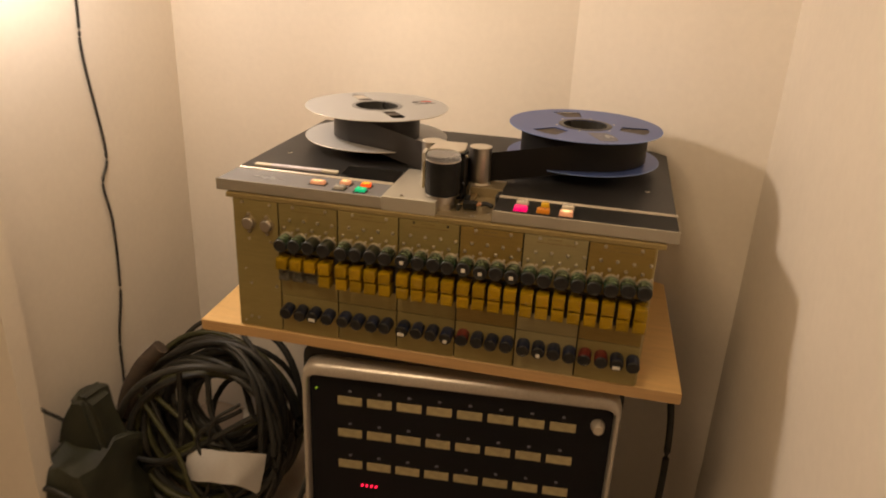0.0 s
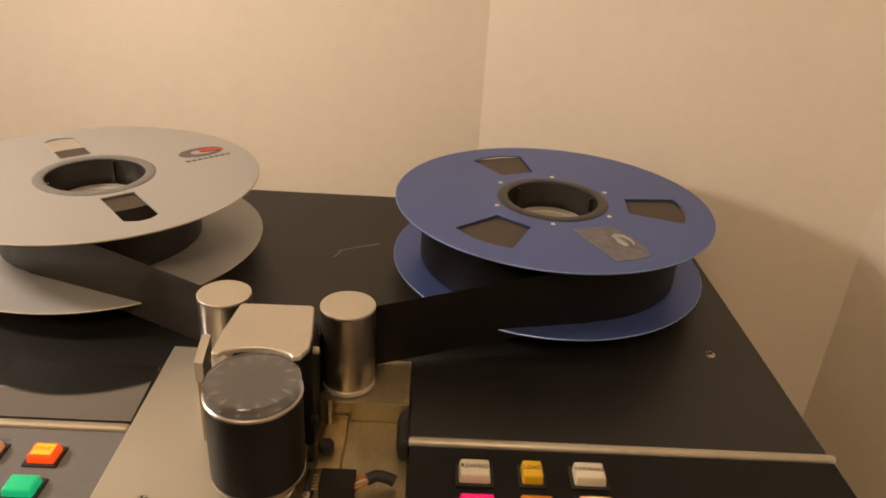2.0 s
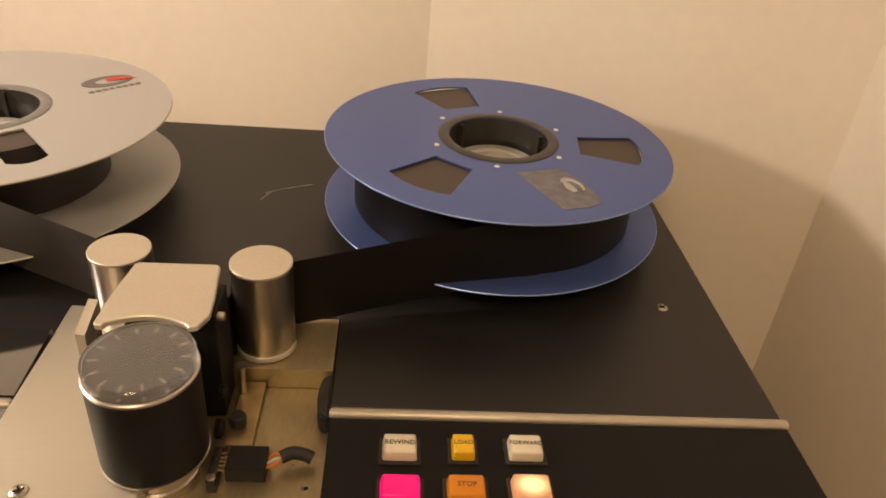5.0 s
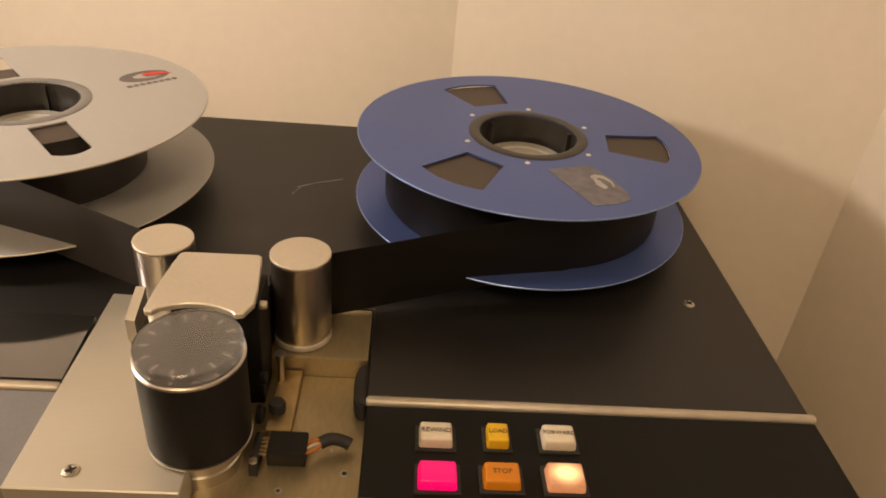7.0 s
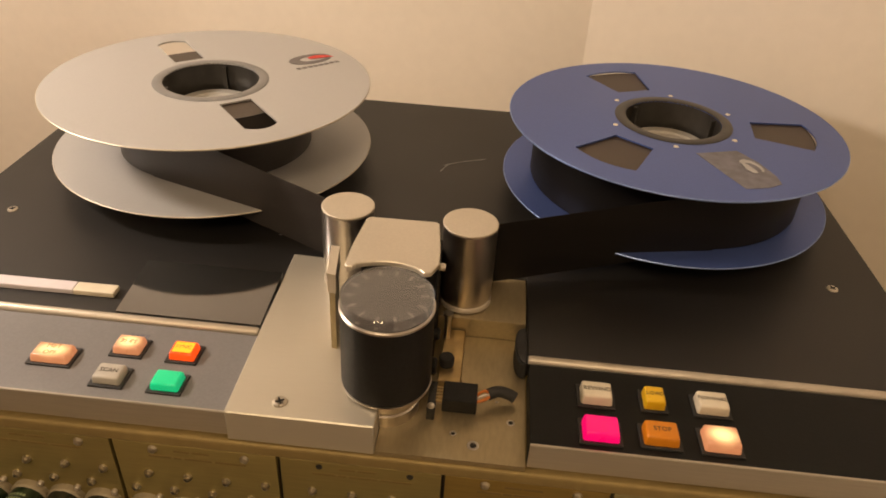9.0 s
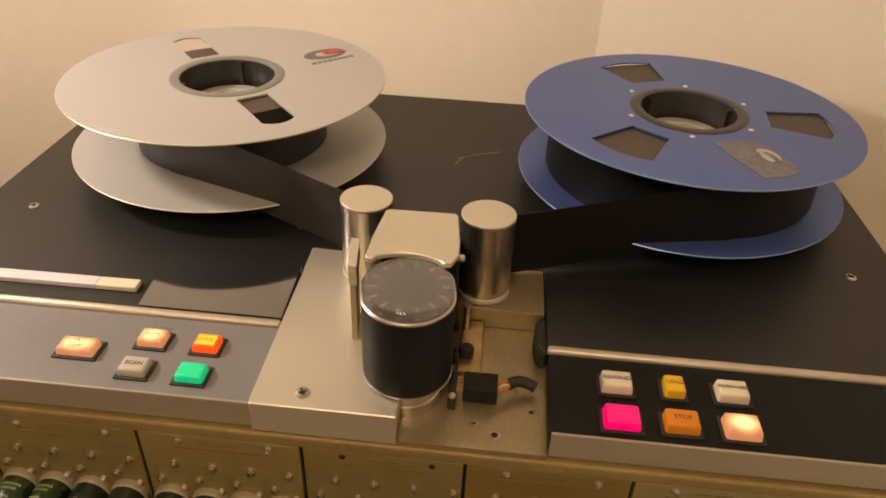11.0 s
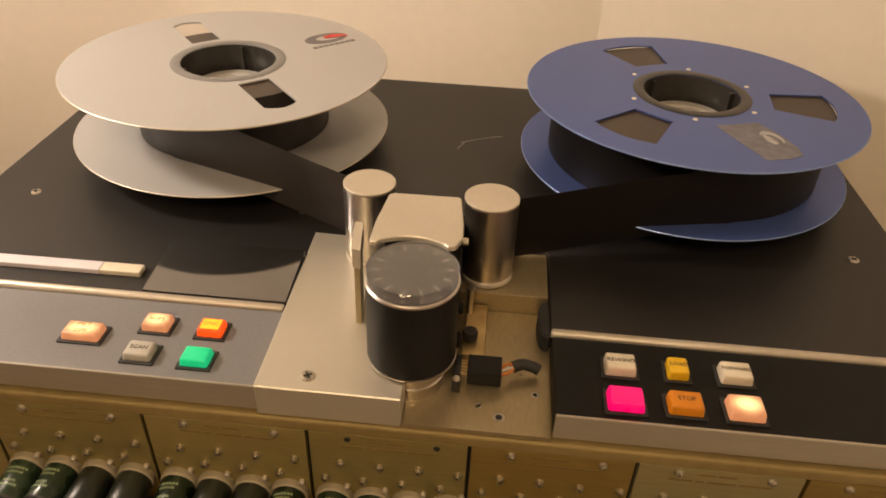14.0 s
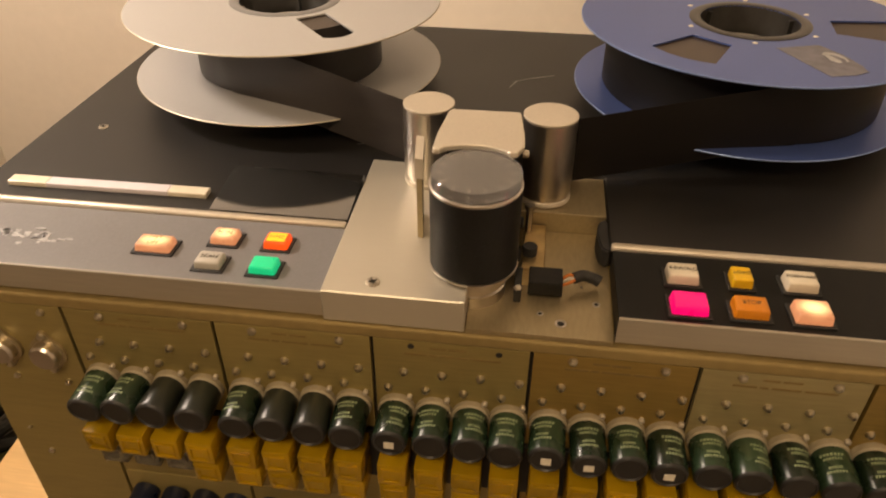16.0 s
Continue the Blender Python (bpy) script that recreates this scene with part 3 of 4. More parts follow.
button(0.1630, 0.0185, 0.0205, 0.0150, "orange", ("STOP",), label="orange push button marked STOP", size=0.0046)
button(0.1975, 0.0190, 0.0210, 0.0165, "warmlit", label="glowing warm white push button")
button(-0.2065, 0.0330, 0.0245, 0.0140, "warmlit", ("MET", "OFF"), ink="glowink", label="glowing warm white push button marked MET OFF", size=0.0050, h=0.0064)
button(-0.1645, 0.0470, 0.0178, 0.0138, "warmlit", ("30 IPS",), ink="glowink", label="glowing warm white push button marked 30 IPS", size=0.0044, h=0.0064)
button(-0.1290, 0.0465, 0.0166, 0.0138, "redlit", ("SYNC",), core="ambercore", label="glowing orange push button marked SYNC", size=0.0042, h=0.0064)
button(-0.1645, 0.0205, 0.0176, 0.0140, "grey", ("SCAN",), label="grey unlit push button marked SCAN", size=0.0046, h=0.0064)
button(-0.1290, 0.0200, 0.0178, 0.0140, "greenlit", label="glowing green push button", h=0.0064)


# worn paint marks left of the buttons, and scratches behind the heads
def flake(x, y, w, d, seed, mat="stickerlight"):
    rnd = random.Random(seed)
    pts = [(x + w * math.cos(a) * rnd.uniform(0.45, 1.0), y + d * math.sin(a) * rnd.uniform(0.45, 1.0)) for a in np.linspace(0, math.tau, 17)[:-1]]
    mpart("paint_mark", slab([pts], DECK - 0.0002, DECK + 0.0003), M[mat])


rf = random.Random(21)
for k in range(26):
    t = rf.random()
    flake(-0.320 + 0.036 * t + rf.uniform(-0.003, 0.003), 0.0385 - 0.004 * t + rf.gauss(0, 0.0035), rf.uniform(0.002, 0.0055), rf.uniform(0.0012, 0.0030), k + 3)
for k in range(7):
    flake(-0.286 + 0.003 * k, 0.0275 + 0.0012 * k + rf.uniform(-0.001, 0.001), rf.uniform(0.002, 0.004), rf.uniform(0.0008, 0.0018), k + 40)
for k in range(4):                                    # a small worn legend above a button
    mpart("legend_bar", box(-0.1705 + 0.0034 * k, -0.1680 + 0.0034 * k, 0.0585, 0.0612, DECK - 0.0002, DECK + 0.0002), M["sticker"])
for pts in ([(0.006, 0.324, DECK), (0.0085, 0.330, DECK), (0.0115, 0.337, DECK)], [(0.008, 0.3365, DECK), (0.025, 0.347, DECK), (0.047, 0.357, DECK)],
            [(-0.110, 0.192, DECK), (-0.088, 0.196, DECK), (-0.065, 0.196, DECK)], [(-0.100, 0.199, DECK), (-0.084, 0.201, DECK)]):
    mpart("scratch", tube(glide(pts, 5), 0.00035, 5), M["stickerlight"])

# ---- front panels with plug-in capacitors and relays ----
FACE = -0.001
SEAMS = (-0.2625, -0.1600, -0.0575, 0.0415, 0.1405, 0.2385, 0.3355)
mpart("end_panel", box(-0.344, -0.2650, FACE, 0.0055, SHELF + 0.001, 0.9208, 0.0006), M["gold"], "plain gold end panel")


def power_transistor(x, z):
    pts = []
    r1, r2, off = 0.0128, 0.0036, 0.0152
    for a in np.linspace(radians(-60), radians(60), 9):
        pts.append((x + r1 * math.cos(a), z + r1 * math.sin(a)))
    for a in np.linspace(radians(60), radians(120), 5):
        pts.append((x + r2 * math.cos(a), z + off + r2 * math.sin(a)))
    for a in np.linspace(radians(120), radians(240), 9):
        pts.append((x + r1 * math.cos(a), z + r1 * math.sin(a)))
    for a in np.linspace(radians(240), radians(300), 5):
        pts.append((x + r2 * math.cos(a), z - off + r2 * math.sin(a)))
    bm = slab([pts], 0, 0.0022)
    bm.transform(Matrix(((1, 0, 0, 0), (0, 0, -1, FACE), (0, 1, 0, 0), (0, 0, 0, 1))))
    t = mpart("power_transistor", bm, M["tarnish"], "metal-can power transistor")
    turn = Matrix.Translation((x, FACE - 0.002, z)) @ Matrix.Rotation(radians(90), 4, "X")
    sub("can", lathe([(0.0102, 0), (0.0100, 0.0055), (0.0086, 0.0072), (0, 0.0076)], 28, None, turn), M["steel"], t, "rounded steel can")
    for s in (-1, 1):
        sub("screw", lathe([(0, 0.0024), (0.0022, 0.0020), (0.0027, 0)], 14, None, Matrix.Translation((0, 0, s * off)) @ turn), M["screw"], t)


power_transistor(-0.3160, 0.8815)
power_transistor(-0.2840, 0.8800)
FRONT = Matrix.Rotation(radians(90), 4, "X")          # local z looks out of the panel


def stud(x, z, r, h, mat, parent=None):
    bm = lathe([(0, h * 0.72), (r * 0.35, h * 0.72), (r * 0.4, h), (r * 0.85, h * 0.9), (r, h * 0.4), (r, 0)], 14, None, Matrix.Translation((x, FACE, z)) @ FRONT)
    return bm


for x, z, r in ((-0.318, 0.771, 0.0026), (-0.2720, 0.770, 0.0028), (-0.322, 0.706, 0.0026), (-0.3085, 0.7055, 0.0026), (-0.333, 0.697, 0.0018), (-0.3265, 0.9165, 0.0026), (-0.2785, 0.9155, 0.0026), (-0.279, 0.851, 0.0024), (-0.317, 0.853, 0.0024), (-0.327, 0.797, 0.0014)):
    mpart("screw", stud(x, z, r, 0.0022, "screw"), M["screw"], "", True)

# shared meshes for the plug-ins (local z looks out of the panel)


def keep(bm, name, mat, smooth=True):
    ob = link(bm, name, mat, None, smooth)
    scene.collection.objects.unlink(ob)
    return ob


def can_mesh(mat, length, r):
    bm = lathe([(0, 0), (r * 0.97, 0), (r, 0.0015), (r, length - 0.002), (r * 0.93, length - 0.0005), (r * 0.85, length), (r * 0.78, length - 0.001), (0, length - 0.001)], 26)
    for f in bm.faces:
        f.material_index = 1 if f.calc_center_median().z > length - 0.0016 else 0
    return bm


CAN_R, CAN_L = 0.0115, 0.0275
SRC = dict(
    can=keep(can_mesh("can", CAN_L, CAN_R), "capacitor", [M["can"], M["canend"]]),
    dark=keep(can_mesh("can", CAN_L, CAN_R), "capacitor", [M["darkcan"], M["canend"]]),
    low=keep(can_mesh("can", 0.0235, 0.0106), "capacitor", [M["bluecan"], M["canend"]]),
    red=keep(can_mesh("can", 0.0235, 0.0106), "capacitor", [M["redcan"], M["canend"]]),
    socket=keep(lathe([(0.0125, 0), (0.0125, 0.004), (0.0112, 0.0052), (0, 0.0052)], 24), "socket", M["canbase"]),
    trim=keep(lathe([(0, 0.0012), (0.0009, 0.0012), (0.0011, 0.0030), (0.0018, 0.0028), (0.0020, 0.0016), (0.0027, 0.0012), (0.0029, 0)], 14), "trimmer", M["screw"]),
    nub=keep(lathe([(0, 0.0030), (0.0014, 0.0028), (0.0019, 0.002), (0.0019, 0)], 10), "test_point", M["satin"]),
    empty=keep(lathe([(0, 0.0002), (0.0014, 0.0002), (0.0018, 0.0005), (0.0021, 0)], 14), "screw_hole", M["hole"]),
    screw=keep(lathe([(0, 0.0014), (0.0008, 0.0014), (0.001, 0.0024), (0.0024, 0.0018), (0.0030, 0)], 14), "screw", M["screw"]),
)


def relay_mesh(mat, w, h, depth):
    bm = box(-w / 2, w / 2, -h / 2, h / 2, 0.0, depth, 0.0014)
    a, b, f = w * 0.36, h * 0.34, 0.0019
    box(-a, a, b - f, b, depth - 0.0004, depth + 0.0014, 0.0005, bm)
    box(-a, a, -b, -b + f, depth - 0.0004, depth + 0.0014, 0.0005, bm)
    box(-a, -a + f, -b + f, b - f, depth - 0.0004, depth + 0.0012, 0.0004, bm)
    box(a - f, a, -b + f, b - f, depth - 0.0004, depth + 0.0012, 0.0004, bm)
    return bm


SRC["relay"] = keep(relay_mesh("amber", 0.0192, 0.0200, 0.0295), "relay", M["amber"])
SRC["relay_low"] = keep(relay_mesh("amber", 0.0192, 0.0195, 0.0270), "relay", M["amber"])
SRC["relay_clear"] = keep(relay_mesh("clear", 0.0192, 0.0195, 0.0200), "relay", M["clear"])
SRC["core"] = keep(box(-0.0070, 0.0070, -0.0075, 0.0055, 0.0005, 0.0190, 0.0008), "relay_core", M["core"])
SRC["core_low"] = keep(box(-0.0070, 0.0070, -0.0070, 0.0055, 0.0005, 0.0190, 0.0008), "relay_core", M["core"])
bm = bmesh.new()
for k in (0, 1, 3, 4):                                # rows of print that cannot be read, wrapped on the sleeve
    wid = (0.9, 0.7, 0.85, 0.5, 0.75)[k]
    for s in range(7):
        a0 = radians(90) + (s - 3.5) * 0.2 * wid
        a1 = a0 + 0.2 * wid * 0.72
        z0 = 0.0055 + k * 0.0030
        q = [(a, z) for a, z in ((a0, z0), (a1, z0), (a1, z0 + 0.0017), (a0, z0 + 0.0017))]
        bm.faces.new([bm.verts.new(((CAN_R + 0.0001) * math.cos(a), (CAN_R + 0.0001) * math.sin(a), z)) for a, z in q])
SRC["print"] = keep(bm, "print", M["canprint"], False)
SRC["tag"] = keep(box(-0.0032, 0.0032, -0.003, 0.003, 0, 0.0004), "paper_label", M["label"], False)
SRC["longtag"] = keep(box(-0.0058, 0.0058, -0.003, 0.003, 0, 0.0004), "paper_label", M["label"], False)

Z_SCREW, Z_TRIM1, Z_TRIM2, Z_CAN, Z_REL1, Z_REL2, Z_LOW = 0.9165, 0.8940, 0.8795, 0.8610, 0.8265, 0.8030, 0.7340
rnd = random.Random(11)
WHITE_TAGS = {8, 12, 13, 15}
LOW_TAGS = {2: "longtag", 8: "longtag", 11: "tag", 17: "tag", 22: "longtag"}
LOW_RED = {12, 20, 21}
mpart("relay_rail", box(SEAMS[0] + 0.002, SEAMS[6] - 0.004, FACE - 0.004, FACE - 0.0003, 0.7905, 0.8385, 0.0005), M["rubber"], "black relay socket rail")
for p in range(6):
    x0, x1 = SEAMS[p], SEAMS[p + 1] - 0.0022
    PW = SEAMS[p + 1] - SEAMS[p]
    panel = mpart("module_panel", box(x0, x1, FACE, 0.0055, 0.758, 0.9208, 0.0005), M[("gold", "gold", "gold", "goldorange", "goldpale", "goldorange")[p]], "gold channel module panel")
    lower = mpart("module_panel", box(x0 + 0.0, x1, FACE, 0.0055, SHELF + 0.001, 0.7565, 0.0005), M["goldpale" if p == 4 else "gold"], "gold lower module panel")
    mpart("seam_strip", box(x0 - 0.0022, x0, 0.0030, 0.0038, SHELF + 0.002, 0.9205), M["hole"])
    off = Matrix.Translation((0, -0.2, -SHELF))

    def put(src, parent, x, z, y=FACE, turn=None):
        name = SRC[src].data.name.split(".")[0]
        return child(name, SRC[src], parent, off @ Matrix.Translation((x, y, z)) @ FRONT @ (turn or Matrix()))

    for fx, dz in ((0.24, 0.0), (0.79, -0.0005)):
        put("empty" if p == 2 else "screw", panel, x0 + fx * PW, Z_SCREW + dz)
    # unreadable panel legends
    for zz, runs in ((Z_SCREW - 0.0005, ((-0.014, 0.010), (-0.0025, 0.011))), (Z_SCREW - 0.0065, ((-0.030, 0.014), (-0.0145, 0.005), (-0.0078, 0.017), (0.0110, 0.019)))):
        for lx, wid in runs:
            sub("legend_bar", box(x0 + PW / 2 + lx, x0 + PW / 2 + lx + wid, FACE - 0.0002, FACE + 0.0005, zz - 0.0008, zz + 0.0008), M["goldink"], panel, "", False)
    for c in range(4):
        ch = p * 4 + c
        cx = x0 + 0.0137 + 0.0244 * c
        put("trim", panel, cx + 0.0050, Z_TRIM1 + rnd.uniform(-0.0006, 0.0006))
        put("trim", panel, cx - 0.0055, Z_TRIM2 + rnd.uniform(-0.0006, 0.0006))
        put("nub", panel, cx + 0.0085, Z_CAN + 0.0115)
        put("socket", panel, cx, Z_CAN)
        tilt = Matrix.Rotation(radians(rnd.uniform(-1, 5)), 4, "X") @ Matrix.Rotation(radians(rnd.uniform(-3, 3)), 4, "Y")
        cm = off @ Matrix.Translation((cx, FACE - 0.004, Z_CAN)) @ FRONT @ tilt
        child("capacitor", SRC["dark" if ch in (2, 3, 5, 6) else "can"], panel, cm)
        if ch not in (2, 3, 5, 6):
            child("print", SRC["print"], panel, cm @ Matrix.Rotation(radians(rnd.uniform(-25, 25)), 4, "Z"))
        if ch in WHITE_TAGS:
            child("paper_label", SRC["tag"], panel, cm @ Matrix.Translation((0, -0.001, CAN_L - 0.0006)))
        rm = off @ Matrix.Translation((cx, FACE, Z_REL1 + rnd.uniform(-0.0005, 0.0005))) @ FRONT @ Matrix.Rotation(radians(rnd.uniform(-1.2, 1.2)), 4, "Z")
        child("relay", SRC["relay"], panel, rm)
        child("relay_core", SRC["core"], panel, rm)
        rm = off @ Matrix.Translation((cx, FACE, Z_REL2)) @ FRONT
        child("relay", SRC["relay_clear" if ch < 3 else "relay_low"], panel, rm)
        if ch > 2:
            child("relay_core", SRC["core_low"], panel, rm)
        tilt = Matrix.Rotation(radians(rnd.uniform(2, 7)), 4, "X") @ Matrix.Rotation(radians(rnd.uniform(-3, 3)), 4, "Y")
        lm = off @ Matrix.Translation((cx, FACE, Z_LOW)) @ FRONT @ tilt
        child("capacitor", SRC["red" if ch in LOW_RED else "low"], lower, lm)
        if ch in LOW_TAGS:
            child("paper_label", SRC[LOW_TAGS[ch]], lower, lm @ Matrix.Translation((0, -0.004, 0.0237)))


# ---- reels ----
def window(r0, r1, w0, w1, a, bow=True):
    """A reel window, between two radii, with half widths w0 and w1."""
    pts = [(r0, -w0)] + [(r1, -w1)]
    if bow:
        pts += [(r1 + 0.006 * (1 - (t / w1) ** 2), t) for t in np.linspace(-w1, w1, 7)[1:-1]]
    pts += [(r1, w1), (r0, w0)]
    return [(x * math.cos(a) - y * math.sin(a), x * math.sin(a) + y * math.cos(a)) for x, y in pts]


REEL_R, REEL_LOW, REEL_TOP = 0.1370, 0.9715, 1.0290


def reel(name_label, x, y, face, hubmat, windows, pack_r, hub_out, hub_in, spin, wound="tapeback"):
    ob = thing("tape_reel", name_label, "tape reel", (x, y, REEL_LOW), group="tape reels on the deck")
    ob.rotation_euler.z = spin
    h = REEL_TOP - REEL_LOW
    for nm, z0, z1 in (("lower_flange", 0.0, 0.0014), ("upper_flange", h - 0.0014, h)):
        bm = slab([ring(REEL_R, 96), ring(hub_in, 64)] + (windows if z0 else []), z0, z1)
        fl = part(nm, bm, face, ob)
        # added ring that paints a highlight along the flange rim
        part("rim_edge", lathe([(REEL_R + 0.0001, z0), (REEL_R + 0.0005, z0 + 0.0004), (REEL_R + 0.0005, z1 - 0.0004), (REEL_R + 0.0001, z1)], 96), M["blueglint"] if face == M["blue"] else M["satin"], fl, "added thin ring, paler to give the rim its highlight", True)
    part("hub", lathe([(hub_in, 0.0), (hub_in, h + 0.0004), (hub_in + 0.001, h + 0.0008), (hub_out - 0.001, h + 0.0008), (hub_out, h + 0.0002), (hub_out, 0.0016), (hub_in, 0.0)], 72), hubmat, ob, "", True)
    part("hub_bore", lathe([(hub_in - 0.0002, 0.001), (hub_in - 0.0002, h - 0.0006)], 64), M["hub"], ob, "dark inside of the hub", True)
    for k in range(3):
        a = k * math.tau / 3 + 0.4
        bm = box(hub_in - 0.004, hub_in + 0.001, -0.0016, 0.0016, 0.004, h - 0.002)
        bm.transform(Matrix.Rotation(a, 4, "Z"))
        part("hub_key", bm, M["hub"], ob)
    part("tape_pack", lathe([(hub_out, 0.0022), (pack_r, 0.0022), (pack_r, h - 0.0022), (hub_out, h - 0.0022)], 96), M[wound], ob, "wound magnetic tape", True)
    bm = lathe([(hub_out + 0.001, h - 0.0021), (pack_r - 0.001, h - 0.0021)], 96)
    part("tape_edge", bm, M["tape"], ob, "brown edge of the wound tape")
    return ob


def table(x, y):
    """The turntable under a reel, with its spindle."""
    tb = mpart("reel_table", lathe([(0, DECK), (0.052, DECK), (0.053, DECK + 0.002), (0.053, REEL_LOW - 0.002), (0.052, REEL_LOW - 0.0005), (0, REEL_LOW - 0.0005)], 56, None, Matrix.Translation((x, y, 0))), M["black"], "black reel turntable", True)
    sub("spindle", lathe([(0.0355, REEL_LOW - 0.0005), (0.0355, REEL_LOW + 0.034), (0.034, REEL_LOW + 0.0355), (0.026, REEL_LOW + 0.0355), (0.024, REEL_LOW + 0.034), (0.011, REEL_LOW + 0.034), (0.010, REEL_LOW + 0.039), (0, REEL_LOW + 0.040)], 40, None, Matrix.Translation((x, y, 0))), M["spindle"], tb, "turned metal spindle")


WX, WY, BX, BY = -0.1960, 0.3050, 0.2010, 0.3035
W_PACK, B_PACK = 0.083, 0.1135
table(WX, WY)
table(BX, BY)
# this pack takes the lighter tape colour that stands in for lamplight
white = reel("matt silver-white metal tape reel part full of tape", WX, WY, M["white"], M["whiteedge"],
             [window(0.0545, 0.108, 0.0135, 0.0135, a, True) for a in (radians(180), radians(0))], W_PACK, 0.0490, 0.0405, radians(-50), "tapelit")
h = REEL_TOP - REEL_LOW
mark = Matrix.Rotation(radians(93), 4, "Z")


def oval(cx, cy, rx, ry, n=28, a0=0.0, a1=math.tau):
    return [(cx + rx * math.cos(a), cy + ry * math.sin(a)) for a in np.linspace(a0, a1, n + 1)[:-1]]


part("printed_mark", turned(slab([oval(0.099, 0.004, 0.0215, 0.0120), oval(0.1025, 0.0045, 0.0135, 0.0068)], h, h + 0.0003), mark), M["darkprint"], white, "dark oval printed mark")
part("printed_mark", turned(slab([[(0.0985, 0.0085), (0.1075, 0.0100), (0.1165, 0.0060), (0.1215, -0.0010), (0.1120, 0.0010), (0.1040, 0.0020), (0.0985, 0.0035)]], h + 0.0004, h + 0.0006), mark), M["red"], white, "red printed mark")
bm = bmesh.new()
for k in range(8):
    box(0.0760 + k * 0.0056, 0.0760 + k * 0.0056 + 0.0040, -0.0158, -0.0118, h, h + 0.0003, bm=bm)
part("printed_bar", turned(bm, mark), M["darkprint"], white)

blue = reel("blue anodised metal tape reel full of dark tape", BX, BY, M["blue"], M["hub"],
            [window(0.064, 0.108, 0.0165, 0.0265, k * math.tau / 3) for k in range(3)], B_PACK, 0.0485, 0.0395, radians(-7))
for k in range(6):
    a = k * math.tau / 6 + 0.52
    part("hub_screw", lathe([(0, 0.0006), (0.0017, 0.0005), (0.0022, 0)], 14, None, Matrix.Translation((0.0545 * math.cos(a), 0.0545 * math.sin(a), h))), M["label"], blue, "pale screw head", True)
stick = Matrix.Rotation(radians(-60), 4, "Z")
rr = random.Random(5)
part("sticker", turned(slab([[(0.0610, -0.0185), (0.0900, -0.0175), (0.1190, -0.0160), (0.1215, 0.0020), (0.1190, 0.0150), (0.1080, 0.0190), (0.0850, 0.0205), (0.0640, 0.0165)]], h, h + 0.0003), stick), M["sticker"], blue, "grey worn sticker")
part("sticker", turned(slab([oval(0.090, 0.0105, 0.0115, 0.0072, 22, 0.5, 4.2) + oval(0.092, 0.0105, 0.0080, 0.0045, 22, 0.5, 4.2)[::-1]], h + 0.0003, h + 0.0006), stick), M["stickerlight"], blue, "pale torn sticker")
part("sticker", turned(slab([[(0.093 + 0.010 * math.cos(t) * rr.uniform(0.4, 1.0), 0.006 + 0.004 * math.sin(t) * rr.uniform(0.5, 1.0)) for t in np.linspace(0, math.tau, 13)[:-1]]], h + 0.0007, h + 0.0010), stick), M["stickerlight"], blue, "pale torn sticker")


# ---- the tape between the reels ----
def tangent(px, py, cx, cy, r, side):
    d = math.hypot(px - cx, py - cy)
    base = math.atan2(py - cy, px - cx)
    a = base + side * math.acos(r / d)
    return (cx + r * math.cos(a), cy + r * math.sin(a)), a


def band(pts, name, label, mat="tapeback"):
    """A strand of two-inch tape; pts are x, y and the height of its lower edge."""
    bm = bmesh.new()
    wide, th = 0.0505, 0.0004
    rows = []
    for i, (x, y, z) in enumerate(pts):
        a, b = pts[max(i - 1, 0)], pts[min(i + 1, len(pts) - 1)]
        d = Vector((b[0] - a[0], b[1] - a[1])).normalized()
        nx, ny = -d.y * th, d.x * th
        rows.append([bm.verts.new(p) for p in ((x, y, z), (x, y, z + wide), (x + nx, y + ny, z + wide), (x + nx, y + ny, z))])
    for a, b in zip(rows, rows[1:]):
        for k in range(4):
            bm.faces.new([a[k], a[(k + 1) % 4], b[(k + 1) % 4], b[k]])
    bm.faces.new(rows[0])
    bm.faces.new(rows[-1])
    return tagged(link(bm, name, M[mat], None, False), label, "tape", group="tape strands between reels and heads")


def strand(rx, ry, cx, cy, pack, side):
    """Where the tape leaves the back of a roller and where it meets the pack."""
    th = radians(90)
    for _ in range(12):
        p = (rx + 0.0192 * math.cos(th), ry + 0.0192 * math.sin(th))
        (qx, qy), _a = tangent(*p, cx, cy, pack + 0.0006, side)
        dx, dy = (qx - p[0], qy - p[1]) if side > 0 else (p[0] - qx, p[1] - qy)
        th = math.atan2(dx, -dy)
    return th, (qx, qy)


def on_roller(rx, ry, a0, a1, z0, z1):
    return [(rx + 0.0192 * math.cos(a), ry + 0.0192 * math.sin(a), z0 + (z1 - z0) * k / 9) for k, a in enumerate(np.linspace(a0, a1, 10))]


Z_PACK, Z_ROLL, Z_HEAD = 0.9735, 0.9460, 0.9450
th, q = strand(-0.0430, 0.1410, WX, WY, W_PACK, -1)
# left strand wears the painted-lit tape colour, the right one the plain black
band([(*q, Z_PACK)] + on_roller(-0.0430, 0.1410, th, radians(-15), Z_ROLL, Z_HEAD) + [(-0.0235, 0.108, Z_HEAD), (-0.0150, 0.1125, Z_HEAD)], "magnetic_tape", "magnetic tape strand running off the white reel, lamplight painted in as grey", "tapelit")
th, q = strand(0.0418, 0.1335, BX, BY, B_PACK, 1)
